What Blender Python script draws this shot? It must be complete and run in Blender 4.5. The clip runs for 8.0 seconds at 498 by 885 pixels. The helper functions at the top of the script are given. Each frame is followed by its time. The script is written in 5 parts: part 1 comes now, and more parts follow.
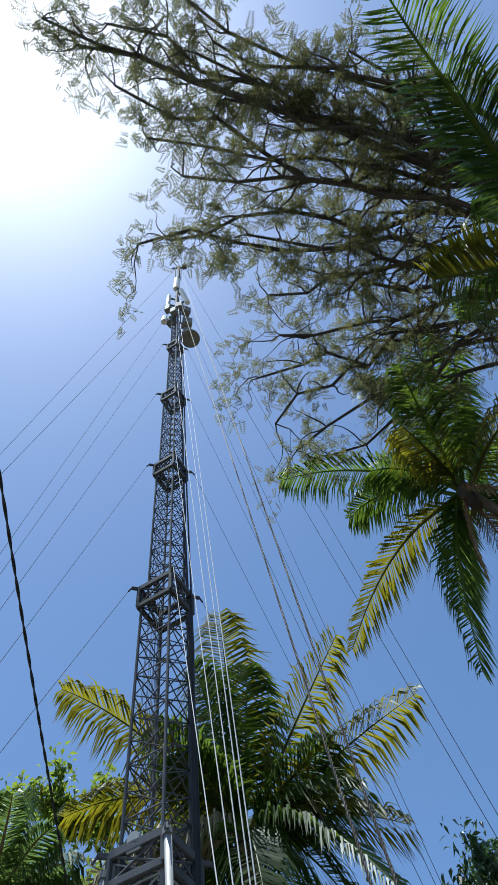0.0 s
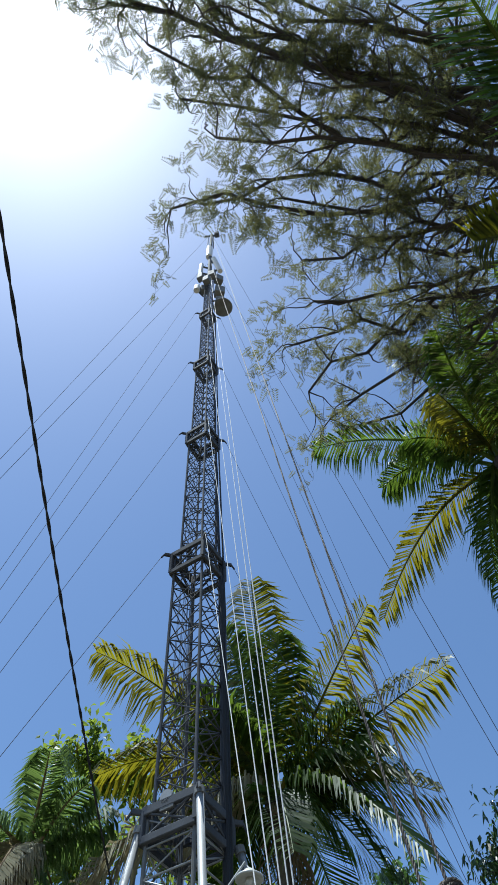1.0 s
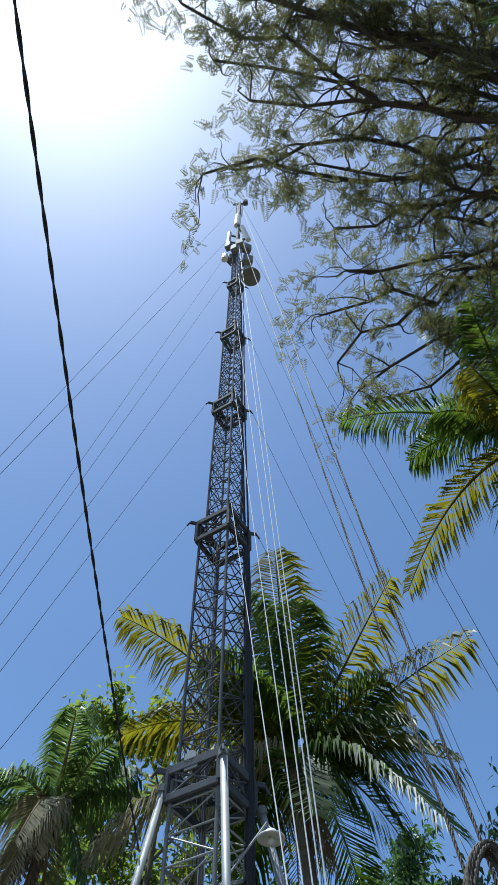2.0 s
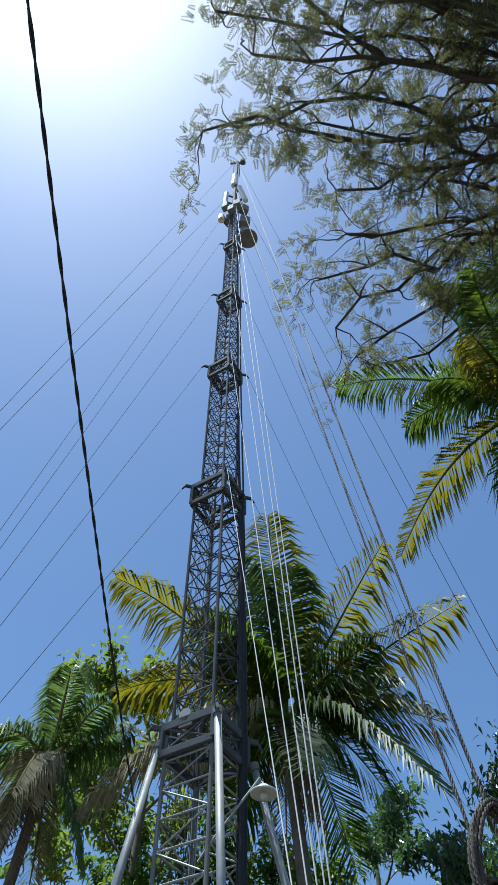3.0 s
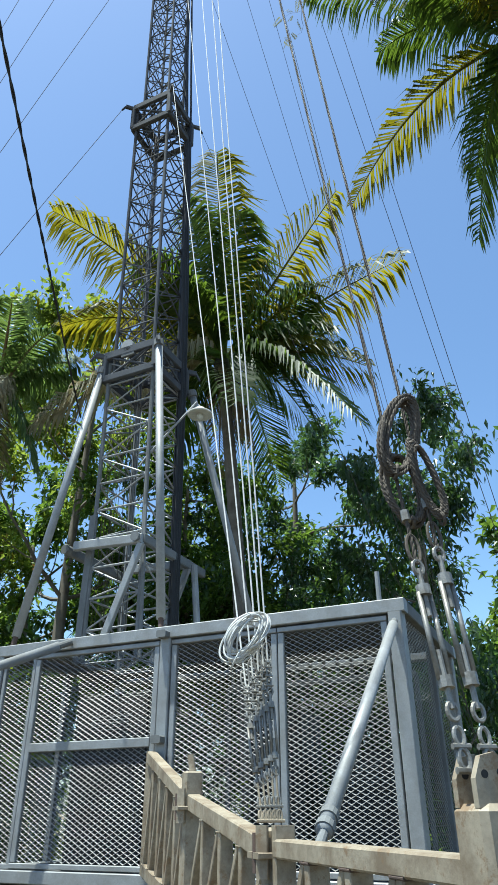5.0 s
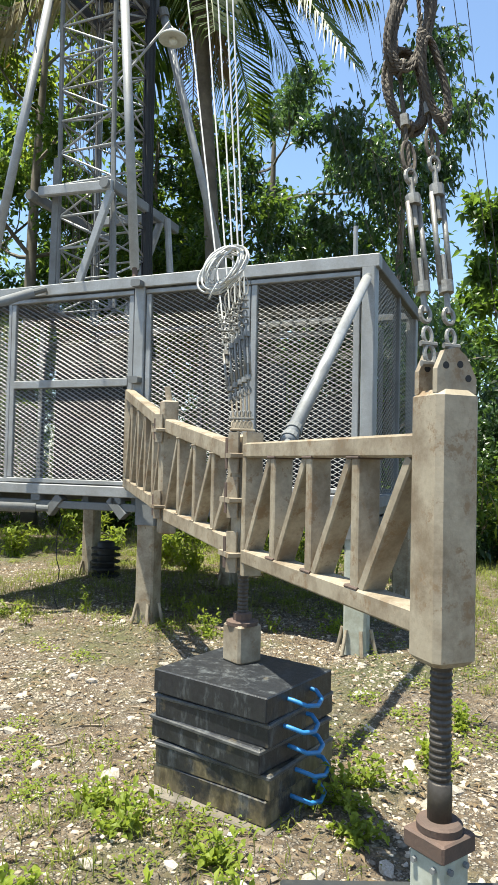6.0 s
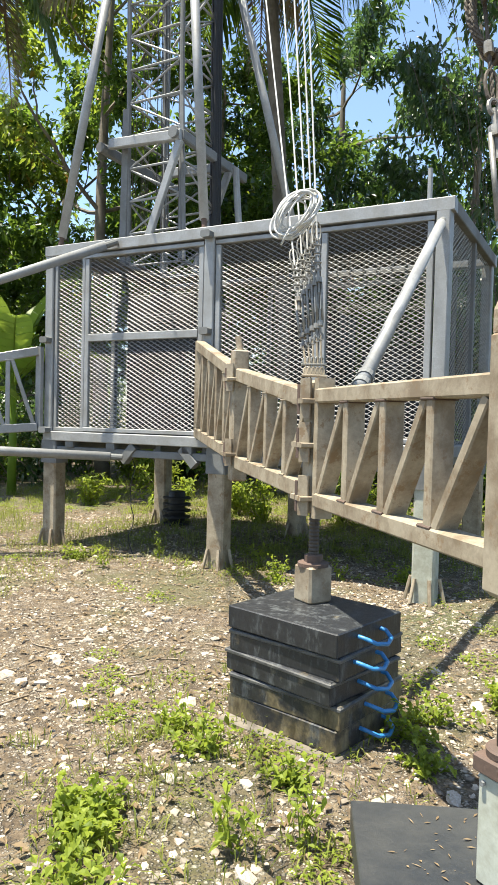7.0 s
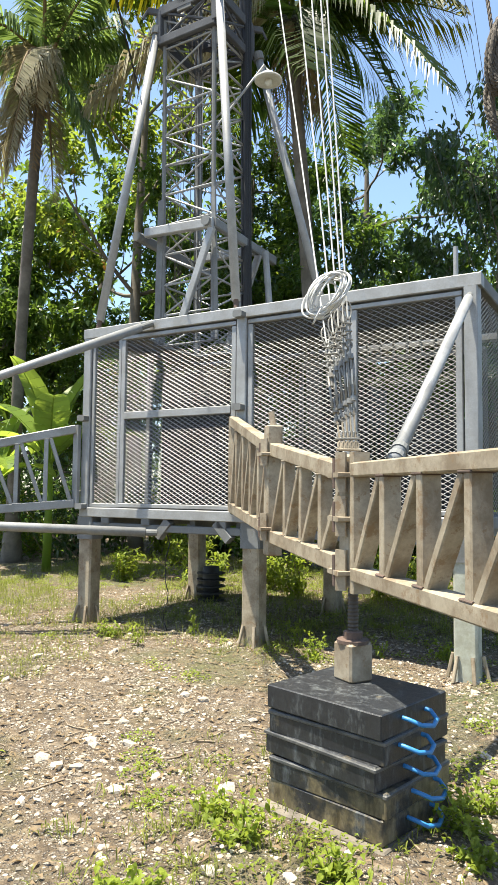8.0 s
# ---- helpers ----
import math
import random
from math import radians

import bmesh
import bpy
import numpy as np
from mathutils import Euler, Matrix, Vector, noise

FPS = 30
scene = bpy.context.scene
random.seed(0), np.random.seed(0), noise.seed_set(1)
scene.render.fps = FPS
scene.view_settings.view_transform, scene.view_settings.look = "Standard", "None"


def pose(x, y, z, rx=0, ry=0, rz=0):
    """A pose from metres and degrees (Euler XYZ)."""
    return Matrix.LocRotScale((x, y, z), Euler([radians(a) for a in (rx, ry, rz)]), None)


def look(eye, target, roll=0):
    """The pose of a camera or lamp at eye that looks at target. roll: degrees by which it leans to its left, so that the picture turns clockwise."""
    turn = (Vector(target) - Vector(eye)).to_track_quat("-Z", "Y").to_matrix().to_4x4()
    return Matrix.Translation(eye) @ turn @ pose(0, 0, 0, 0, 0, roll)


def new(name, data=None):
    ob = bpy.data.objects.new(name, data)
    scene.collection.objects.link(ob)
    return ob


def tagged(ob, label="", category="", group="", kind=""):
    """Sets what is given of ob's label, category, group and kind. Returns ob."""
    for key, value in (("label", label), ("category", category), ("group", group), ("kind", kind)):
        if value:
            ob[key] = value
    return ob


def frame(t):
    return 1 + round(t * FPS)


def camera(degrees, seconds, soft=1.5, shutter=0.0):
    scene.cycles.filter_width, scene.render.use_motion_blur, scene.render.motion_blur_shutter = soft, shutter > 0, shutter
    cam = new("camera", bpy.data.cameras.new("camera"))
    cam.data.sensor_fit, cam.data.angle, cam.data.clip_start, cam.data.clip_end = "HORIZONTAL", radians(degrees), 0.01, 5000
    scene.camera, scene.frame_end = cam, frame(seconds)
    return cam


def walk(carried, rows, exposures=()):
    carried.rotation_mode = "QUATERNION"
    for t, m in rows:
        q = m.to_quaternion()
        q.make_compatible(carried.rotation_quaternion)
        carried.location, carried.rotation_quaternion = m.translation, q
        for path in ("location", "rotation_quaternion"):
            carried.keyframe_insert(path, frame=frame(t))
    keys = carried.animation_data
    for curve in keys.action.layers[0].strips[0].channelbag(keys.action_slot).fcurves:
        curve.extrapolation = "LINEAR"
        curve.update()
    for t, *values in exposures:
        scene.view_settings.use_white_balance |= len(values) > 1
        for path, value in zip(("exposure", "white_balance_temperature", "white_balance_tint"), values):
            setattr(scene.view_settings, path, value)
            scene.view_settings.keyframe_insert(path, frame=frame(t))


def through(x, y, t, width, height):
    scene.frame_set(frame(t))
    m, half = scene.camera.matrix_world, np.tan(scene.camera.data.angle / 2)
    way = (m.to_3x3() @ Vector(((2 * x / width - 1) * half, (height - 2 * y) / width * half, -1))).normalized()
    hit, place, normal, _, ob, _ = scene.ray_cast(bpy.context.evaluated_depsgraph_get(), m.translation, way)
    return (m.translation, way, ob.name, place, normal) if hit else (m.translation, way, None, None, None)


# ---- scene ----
cam = camera(39.8, 8.0, soft=0.85)
PATH = [
    (0, (4.066, -6.249, 1.864), (3.732, -5.434, 3.66), -9.6),
    (0.5, (4.024, -6.235, 1.89), (3.621, -5.437, 3.679), -5.6),
    (1, (4.005, -6.183, 1.9), (3.552, -5.353, 3.663), -3.6),
    (1.5, (3.959, -6.176, 1.895), (3.442, -5.327, 3.631), -0.6),
    (3, (3.845, -6.226, 1.907), (3.271, -5.285, 3.575), 0.8),
    (3.5, (3.794, -6.191, 1.923), (3.227, -5.149, 3.533), -1.1),
    (4, (3.786, -6.194, 1.916), (3.218, -5.112, 3.499), -1.1),
    (4.3, (3.773, -6.15, 1.899), (3.136, -4.889, 3.314), -0.7),
    (4.5, (3.768, -6.117, 1.881), (3.113, -4.765, 3.201), -1.2),
    (5, (3.76, -6.036, 1.832), (3.012, -4.442, 2.779), -0.3),
    (5.2, (3.762, -5.992, 1.789), (3.038, -4.308, 2.589), -1.1),
    (6.3, (3.681, -6.001, 1.581), (2.892, -4.164, 1.506), 2.2),
    (6.5, (3.701, -6.051, 1.57), (2.884, -4.228, 1.485), 2.1),
    (6.6, (3.699, -6.058, 1.569), (2.858, -4.245, 1.496), 1.8),
    (7, (3.691, -6.063, 1.564), (2.759, -4.295, 1.493), 1.4),
    (7.5, (3.687, -6.064, 1.547), (2.727, -4.31, 1.536), 0.5),
    (8, (3.69, -6.107, 1.572), (2.677, -4.389, 1.712), 0.6),
]
walk(cam, [(t, look(eye, target, roll)) for t, eye, target, roll in PATH],
     [(0, 0.32, 5600, 3), (3.5, 0.28, 5550, 1), (4.2, 0.48, 5700, 0), (5.0, 0.85, 5900, -1), (6.4, 1.3, 6850, 6), (8, 1.45, 6950, 7)])

# ---- world and sun ----
SUN_DIR = Vector((-0.16, -0.18, 0.97)).normalized()
world = bpy.data.worlds.new("world")
scene.world = world
world.use_nodes = True
wn, wl = world.node_tree.nodes, world.node_tree.links
sky = wn.new("ShaderNodeTexSky")
sky.sky_type, sky.sun_disc = "NISHITA", False
sky.sun_elevation = math.asin(SUN_DIR.z)
sky.sun_rotation = math.atan2(SUN_DIR.x, SUN_DIR.y)
sky.air_density, sky.dust_density, sky.ozone_density, sky.altitude = 1.0, 1.0, 3.4, 20
wn["Background"].inputs["Strength"].default_value = 0.125
wl.new(sky.outputs["Color"], wn["Background"].inputs["Color"])
sun = new("sun", bpy.data.lights.new("sun", "SUN"))
sun.data.energy, sun.data.angle, sun.data.color = 5.6, radians(0.55), (1.0, 0.95, 0.86)
sun.matrix_world = look(SUN_DIR * 60, (0, 0, 0))


# ---- materials ----
def material(name):
    m = bpy.data.materials.new(name)
    m.use_nodes = True
    return m, m.node_tree.nodes, m.node_tree.links, m.node_tree.nodes["Principled BSDF"]


def noise_node(n, l, scale, detail=4, rough=0.6, vector=None):
    t = n.new("ShaderNodeTexNoise")
    t.inputs["Scale"].default_value, t.inputs["Detail"].default_value, t.inputs["Roughness"].default_value = scale, detail, rough
    if vector is not None:
        l.new(vector, t.inputs["Vector"])
    return t.outputs["Fac"]


def ramp(n, l, fac, stops):
    r = n.new("ShaderNodeValToRGB")
    e = r.color_ramp.elements
    while len(e) < len(stops):
        e.new(0.5)
    for k, (p, c) in zip(e, stops):
        k.position, k.color = p, (*c, 1)
    l.new(fac, r.inputs["Fac"])
    return r.outputs["Color"]


def mix(n, l, fac, a, b, mode="MIX"):
    x = n.new("ShaderNodeMix")
    x.data_type, x.blend_type = "RGBA", mode
    for s, v in ((x.inputs[0], fac), (x.inputs[6], a), (x.inputs[7], b)):
        if isinstance(v, (int, float)):
            s.default_value = v
        elif isinstance(v, tuple):
            s.default_value = (*v, 1)
        else:
            l.new(v, s)
    return x.outputs[2]


def bump(n, l, b, height, strength, dist=0.01):
    k = n.new("ShaderNodeBump")
    k.inputs["Strength"].default_value, k.inputs["Distance"].default_value = strength, dist
    l.new(height, k.inputs["Height"])
    l.new(k.outputs["Normal"], b.inputs["Normal"])


def coords(n):
    return n.new("ShaderNodeTexCoord").outputs["Object"]


def surface(name, base, dirt, fine=60, broad=2.5, amount=0.5, rough=0.55, metal=0.0, relief=0.25, spots=None, varied=0.0, islands=False):
    """A coat of colour with grain at a fine scale, blotches of dirt at a broad one, and spots of a third colour."""
    m, n, l, b = material(name)
    c = coords(n)
    if varied and not islands:
        shift = n.new("ShaderNodeVectorMath")
        shift.operation = "MULTIPLY_ADD"
        l.new(n.new("ShaderNodeObjectInfo").outputs["Random"], shift.inputs[0])
        shift.inputs[1].default_value = (31, 47, 23)
        l.new(c, shift.inputs[2])
        c = shift.outputs[0]
    fine_f = noise_node(n, l, fine, 5, 0.65, c)
    broad_f = noise_node(n, l, broad, 6, 0.7, c)
    low = tuple(v * 0.8 for v in base)
    grain = ramp(n, l, fine_f, [(0.3, low), (0.7, base)])
    mask = ramp(n, l, broad_f, [(0.4, (0, 0, 0)), (0.62, (amount, amount, amount))])
    col = mix(n, l, mask, grain, dirt)
    if spots:
        s = ramp(n, l, noise_node(n, l, 11, 6, 0.75, c), [(0.55, (0, 0, 0)), (0.63, (0.85, 0.85, 0.85))])
        col = mix(n, l, s, col, spots)
    if varied:
        info = n.new("ShaderNodeNewGeometry" if islands else "ShaderNodeObjectInfo")
        v = n.new("ShaderNodeMapRange")
        v.inputs["To Min"].default_value, v.inputs["To Max"].default_value = 1 - varied, 1 + varied * 0.6
        l.new(info.outputs["Random Per Island" if islands else "Random"], v.inputs["Value"])
        hs = n.new("ShaderNodeHueSaturation")
        l.new(v.outputs[0], hs.inputs["Value"])
        l.new(col, hs.inputs["Color"])
        col = hs.outputs["Color"]
    l.new(col, b.inputs["Base Color"])
    r = n.new("ShaderNodeMapRange")
    r.inputs["To Min"].default_value, r.inputs["To Max"].default_value = max(rough - 0.15, 0.05), min(rough + 0.2, 1)
    l.new(broad_f, r.inputs["Value"])
    l.new(r.outputs[0], b.inputs["Roughness"])
    b.inputs["Metallic"].default_value = metal
    bump(n, l, b, fine_f, relief, 0.004)
    return m


def leaf_material(name, dark, light, through, share=0.4, rough=0.45, odd=None, gloss=0.22):
    """Leaves: each its own shade, glossy on top, and light shining through."""
    m, n, l, b = material(name)
    geo = n.new("ShaderNodeNewGeometry")
    rnd = geo.outputs["Random Per Island"]
    stops = [(0.0, dark), (0.75, light)]
    if odd:
        stops += [(0.93, light), (0.97, odd)]
    col = ramp(n, l, rnd, stops)
    col = mix(n, l, noise_node(n, l, 1.1, 3, 0.6, coords(n)), col, tuple(v * 0.6 for v in dark))
    l.new(col, b.inputs["Base Color"])
    b.inputs["Roughness"].default_value = rough
    b.inputs["Specular IOR Level"].default_value = gloss
    t = n.new("ShaderNodeBsdfTranslucent")
    tc = ramp(n, l, rnd, [(0.0, tuple(v * 0.7 for v in through)), (0.8, through)])
    l.new(tc, t.inputs["Color"])
    x = n.new("ShaderNodeMixShader")
    x.inputs[0].default_value = share
    l.new(b.outputs[0], x.inputs[1])
    l.new(t.outputs[0], x.inputs[2])
    l.new(x.outputs[0], n["Material Output"].inputs["Surface"])
    return m


GALV = surface("galvanised_steel", (0.33, 0.34, 0.345), (0.19, 0.19, 0.18), 90, 3, 0.65, 0.5, 0.2, 0.12)
GALV_DULL = surface("weathered_grey_steel", (0.2, 0.21, 0.215), (0.11, 0.11, 0.1), 70, 2, 0.6, 0.7, 0.0, 0.15)
# colour holds the mast's backlit darkness against the sky
TOWER = surface("tower_steel_backlit", (0.105, 0.113, 0.126), (0.055, 0.055, 0.06), 40, 1.2, 0.6, 0.8, 0.0, 0.15)
MESH = surface("mesh_zinc", (0.28, 0.275, 0.26), (0.16, 0.15, 0.135), 60, 2.0, 0.6, 0.45, 0.1, 0.1)
# darker copy of the mesh zinc, with the cage's inner shade in its colour
MESH_SHADED = surface("mesh_zinc_shaded", (0.1, 0.1, 0.095), (0.06, 0.06, 0.055), 60, 2.0, 0.6, 0.7, 0.0, 0.1)
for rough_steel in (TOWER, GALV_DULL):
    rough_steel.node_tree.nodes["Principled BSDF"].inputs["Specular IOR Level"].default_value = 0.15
TAN = surface("tan_stained_steel", (0.35, 0.3, 0.22), (0.15, 0.11, 0.068), 45, 4.5, 0.85, 0.6, 0.05, 0.25, spots=(0.19, 0.125, 0.068))
RUST = surface("rusted_steel", (0.13, 0.085, 0.065), (0.08, 0.06, 0.05), 80, 6, 0.8, 0.75, 0.2, 0.5)
SCREW = surface("greased_screw_steel", (0.09, 0.078, 0.066), (0.04, 0.035, 0.03), 80, 9, 0.7, 0.5, 0.5, 0.3)
def pad_material(name, dirt_share):
    """Black moulded plastic, scuffed in pale streaks along its length, with dried mud on it."""
    m, n, l, b = material(name)
    c = coords(n)
    shift = n.new("ShaderNodeVectorMath")
    shift.operation = "MULTIPLY_ADD"
    l.new(n.new("ShaderNodeObjectInfo").outputs["Random"], shift.inputs[0])
    shift.inputs[1].default_value = (31, 47, 23)
    l.new(c, shift.inputs[2])
    c = shift.outputs[0]
    col = ramp(n, l, noise_node(n, l, 40, 5, 0.65, c), [(0.3, (0.009, 0.01, 0.012)), (0.7, (0.02, 0.022, 0.025))])
    long = n.new("ShaderNodeMapping")
    long.inputs["Scale"].default_value = (1.0, 1.0, 0.35)
    l.new(c, long.inputs["Vector"])
    streak = noise_node(n, l, 17, 7, 0.72, long.outputs[0])
    broad = noise_node(n, l, 3.8, 5, 0.65, c)
    col = mix(n, l, ramp(n, l, streak, [(0.52, (0, 0, 0)), (0.68, (0.75, 0.75, 0.75))]), col, (0.1, 0.11, 0.112))
    mud = ramp(n, l, broad, [(0.62 - dirt_share, (0, 0, 0)), (0.72 - dirt_share, (0.8, 0.8, 0.8))])
    col = mix(n, l, mud, col, ramp(n, l, streak, [(0.35, (0.07, 0.055, 0.03)), (0.65, (0.24, 0.195, 0.11))]))
    l.new(col, b.inputs["Base Color"])
    r = n.new("ShaderNodeMapRange")
    r.inputs["To Min"].default_value, r.inputs["To Max"].default_value = 0.22, 0.75
    l.new(streak, r.inputs["Value"])
    l.new(r.outputs[0], b.inputs["Roughness"])
    bump(n, l, b, streak, 0.5, 0.006)
    return m


PAD_CLEAN = pad_material("black_plastic_pad_scuffed", 0.0)
PAD_MUDDY = pad_material("black_plastic_pad_muddy", 0.16)
PAD_SLATE = surface("slate_grey_pad", (0.024, 0.027, 0.03), (0.05, 0.05, 0.045), 50, 2.2, 0.6, 0.45, 0.0, 0.5, spots=(0.04, 0.041, 0.04))
PAD_LIP = surface("pad_worn_edge", (0.1, 0.1, 0.095), (0.025, 0.026, 0.028), 60, 9, 0.85, 0.5, 0.0, 0.5)
BLUE = surface("blue_plastic_rope", (0.03, 0.2, 0.45), (0.02, 0.12, 0.3), 120, 9, 0.4, 0.4, 0, 0.4)
WHITE_ROPE = surface("pale_guy_rope", (0.62, 0.62, 0.6), (0.42, 0.42, 0.4), 90, 4, 0.5, 0.5, 0, 0.2)
HARDWARE = surface("weathered_zinc_hardware", (0.27, 0.265, 0.245), (0.12, 0.105, 0.08), 110, 14, 0.75, 0.45, 0.35, 0.3)
WIREROPE = surface("steel_wire_rope", (0.105, 0.086, 0.066), (0.045, 0.037, 0.03), 120, 9, 0.6, 0.75, 0.2, 0.3)
BLACK = surface("black_rubber_cable", (0.008, 0.008, 0.009), (0.016, 0.016, 0.016), 60, 4, 0.5, 0.6, 0, 0.2)
ANTENNA = surface("antenna_plastic", (0.72, 0.72, 0.7), (0.5, 0.5, 0.48), 30, 3, 0.4, 0.5, 0, 0.05)
LAMP = surface("lamp_shade_enamel", (0.62, 0.63, 0.58), (0.42, 0.41, 0.35), 30, 6, 0.5, 0.35, 0, 0.05)
# grey cabinets painted near black: the dimness inside the cage is in this colour
CABINET = surface("cabinet_paint_shaded", (0.03, 0.029, 0.027), (0.018, 0.017, 0.016), 50, 3, 0.6, 0.5, 0, 0.1)
CHECKER = surface("floor_plate", (0.2, 0.2, 0.2), (0.12, 0.1, 0.08), 60, 3, 0.7, 0.6, 0.3, 0.2)
CONCRETE = surface("pale_weathered_paint", (0.42, 0.44, 0.38), (0.24, 0.24, 0.18), 40, 7, 0.7, 0.7, 0, 0.15)
STONE = surface("limestone", (0.46, 0.42, 0.36), (0.22, 0.18, 0.13), 25, 6, 0.7, 0.85, 0, 0.5, varied=0.35)
GRAVEL = surface("limestone_gravel", (0.45, 0.39, 0.305), (0.19, 0.14, 0.095), 25, 6, 0.7, 0.85, 0, 0.5, varied=0.7, islands=True)
BARK = surface("grey_bark", (0.2, 0.175, 0.14), (0.1, 0.085, 0.065), 18, 2, 0.8, 0.9, 0, 0.8)
LIMB = surface("dark_limb_bark", (0.085, 0.075, 0.068), (0.04, 0.036, 0.033), 14, 2, 0.7, 0.9, 0, 0.8)
PALM_BARK = surface("palm_bark", (0.17, 0.15, 0.125), (0.08, 0.07, 0.055), 22, 3, 0.8, 0.9, 0, 0.8)
DRY = leaf_material("dry_frond", (0.2, 0.14, 0.08), (0.34, 0.26, 0.16), (0.3, 0.2, 0.09), 0.25, 0.7)
TWIG = surface("dry_twig", (0.3, 0.24, 0.17), (0.16, 0.12, 0.08), 50, 6, 0.7, 0.9, 0, 0.4)
PALM_LEAF = leaf_material("palm_leaf", (0.02, 0.045, 0.012), (0.07, 0.115, 0.02), (0.2, 0.3, 0.03), 0.42, 0.42)
# lit copy of the palm leaf: sunshine on the fronds is in the colour
PALM_SUNLIT = leaf_material("palm_leaf_sunlit", (0.06, 0.12, 0.04), (0.15, 0.22, 0.08), (0.25, 0.36, 0.08), 0.4, 0.42)
PALM_YELLOW = leaf_material("palm_leaf_yellowing", (0.022, 0.05, 0.012), (0.13, 0.13, 0.015), (0.36, 0.32, 0.015), 0.42, 0.45)
# pale tone paints strong sun on hanging fronds
PALM_PALE_SUNLIT = leaf_material("palm_leaf_pale_sunlit", (0.3, 0.27, 0.17), (0.5, 0.46, 0.3), (0.45, 0.38, 0.2), 0.3, 0.55)
ACACIA = leaf_material("feathery_leaf", (0.05, 0.06, 0.03), (0.13, 0.128, 0.055), (0.24, 0.235, 0.085), 0.45, 0.6)
BROAD = leaf_material("broad_leaf", (0.028, 0.06, 0.016), (0.09, 0.15, 0.03), (0.23, 0.36, 0.045), 0.4, 0.33)
BROAD_WARM = leaf_material("broad_leaf_flowering", (0.05, 0.09, 0.02), (0.16, 0.22, 0.04), (0.36, 0.46, 0.055), 0.45, 0.35, odd=(0.5, 0.16, 0.03))
BROAD_DARK = leaf_material("broad_leaf_dark", (0.018, 0.042, 0.018), (0.06, 0.105, 0.038), (0.15, 0.27, 0.06), 0.33, 0.28, gloss=0.45)
BANANA = leaf_material("banana_leaf", (0.12, 0.2, 0.04), (0.24, 0.34, 0.06), (0.45, 0.6, 0.08), 0.45, 0.4)
WEED = leaf_material("weed_leaf", (0.12, 0.17, 0.025), (0.3, 0.36, 0.05), (0.45, 0.55, 0.06), 0.4, 0.5)
GRASS = leaf_material("grass_blade", (0.1, 0.13, 0.025), (0.3, 0.32, 0.07), (0.38, 0.42, 0.08), 0.35, 0.6)


def ground_material():
    m, n, l, b = material("stony_soil")
    c = coords(n)
    broad = noise_node(n, l, 0.55, 5, 0.65, c)
    soil = ramp(n, l, noise_node(n, l, 9, 8, 0.75, c), [(0.32, (0.03, 0.021, 0.012)), (0.5, (0.135, 0.098, 0.06)), (0.7, (0.32, 0.255, 0.175))])
    col, f = soil, None
    for scale, share, lo, hi in ((80, 0.42, (0.12, 0.09, 0.06), (0.5, 0.44, 0.36)), (36, 0.5, (0.18, 0.14, 0.1), (0.58, 0.53, 0.45))):
        vor = n.new("ShaderNodeTexVoronoi")
        vor.inputs["Scale"].default_value = scale
        warp = mix(n, l, 0.06, c, n.new("ShaderNodeTexNoise").outputs["Color"])
        l.new(warp, vor.inputs["Vector"])
        stones = ramp(n, l, vor.outputs["Color"], [(0.25, lo), (0.85, hi)])
        edge = ramp(n, l, vor.outputs["Distance"], [(0.3, (1, 1, 1)), (0.5, (0, 0, 0))])
        where = ramp(n, l, noise_node(n, l, scale * 0.11, 5, 0.7, c), [(share, (0, 0, 0)), (share + 0.07, (1, 1, 1))])
        m1 = mix(n, l, 1.0, edge, where, "MULTIPLY")
        col = mix(n, l, m1, col, stones)
        f = m1 if f is None else mix(n, l, 1.0, f, m1, "LIGHTEN")
    green = ramp(n, l, broad, [(0.5, (0, 0, 0)), (0.66, (0.75, 0.75, 0.75))])
    tuft = ramp(n, l, noise_node(n, l, 28, 4, 0.7, c), [(0.42, (0.06, 0.075, 0.022)), (0.7, (0.17, 0.18, 0.06))])
    col = mix(n, l, green, col, tuft)
    l.new(col, b.inputs["Base Color"])
    b.inputs["Roughness"].default_value = 0.95
    h = mix(n, l, 0.5, f, noise_node(n, l, 45, 6, 0.75, c))
    bump(n, l, b, h, 1.0, 0.045)
    return m


SOIL = ground_material()


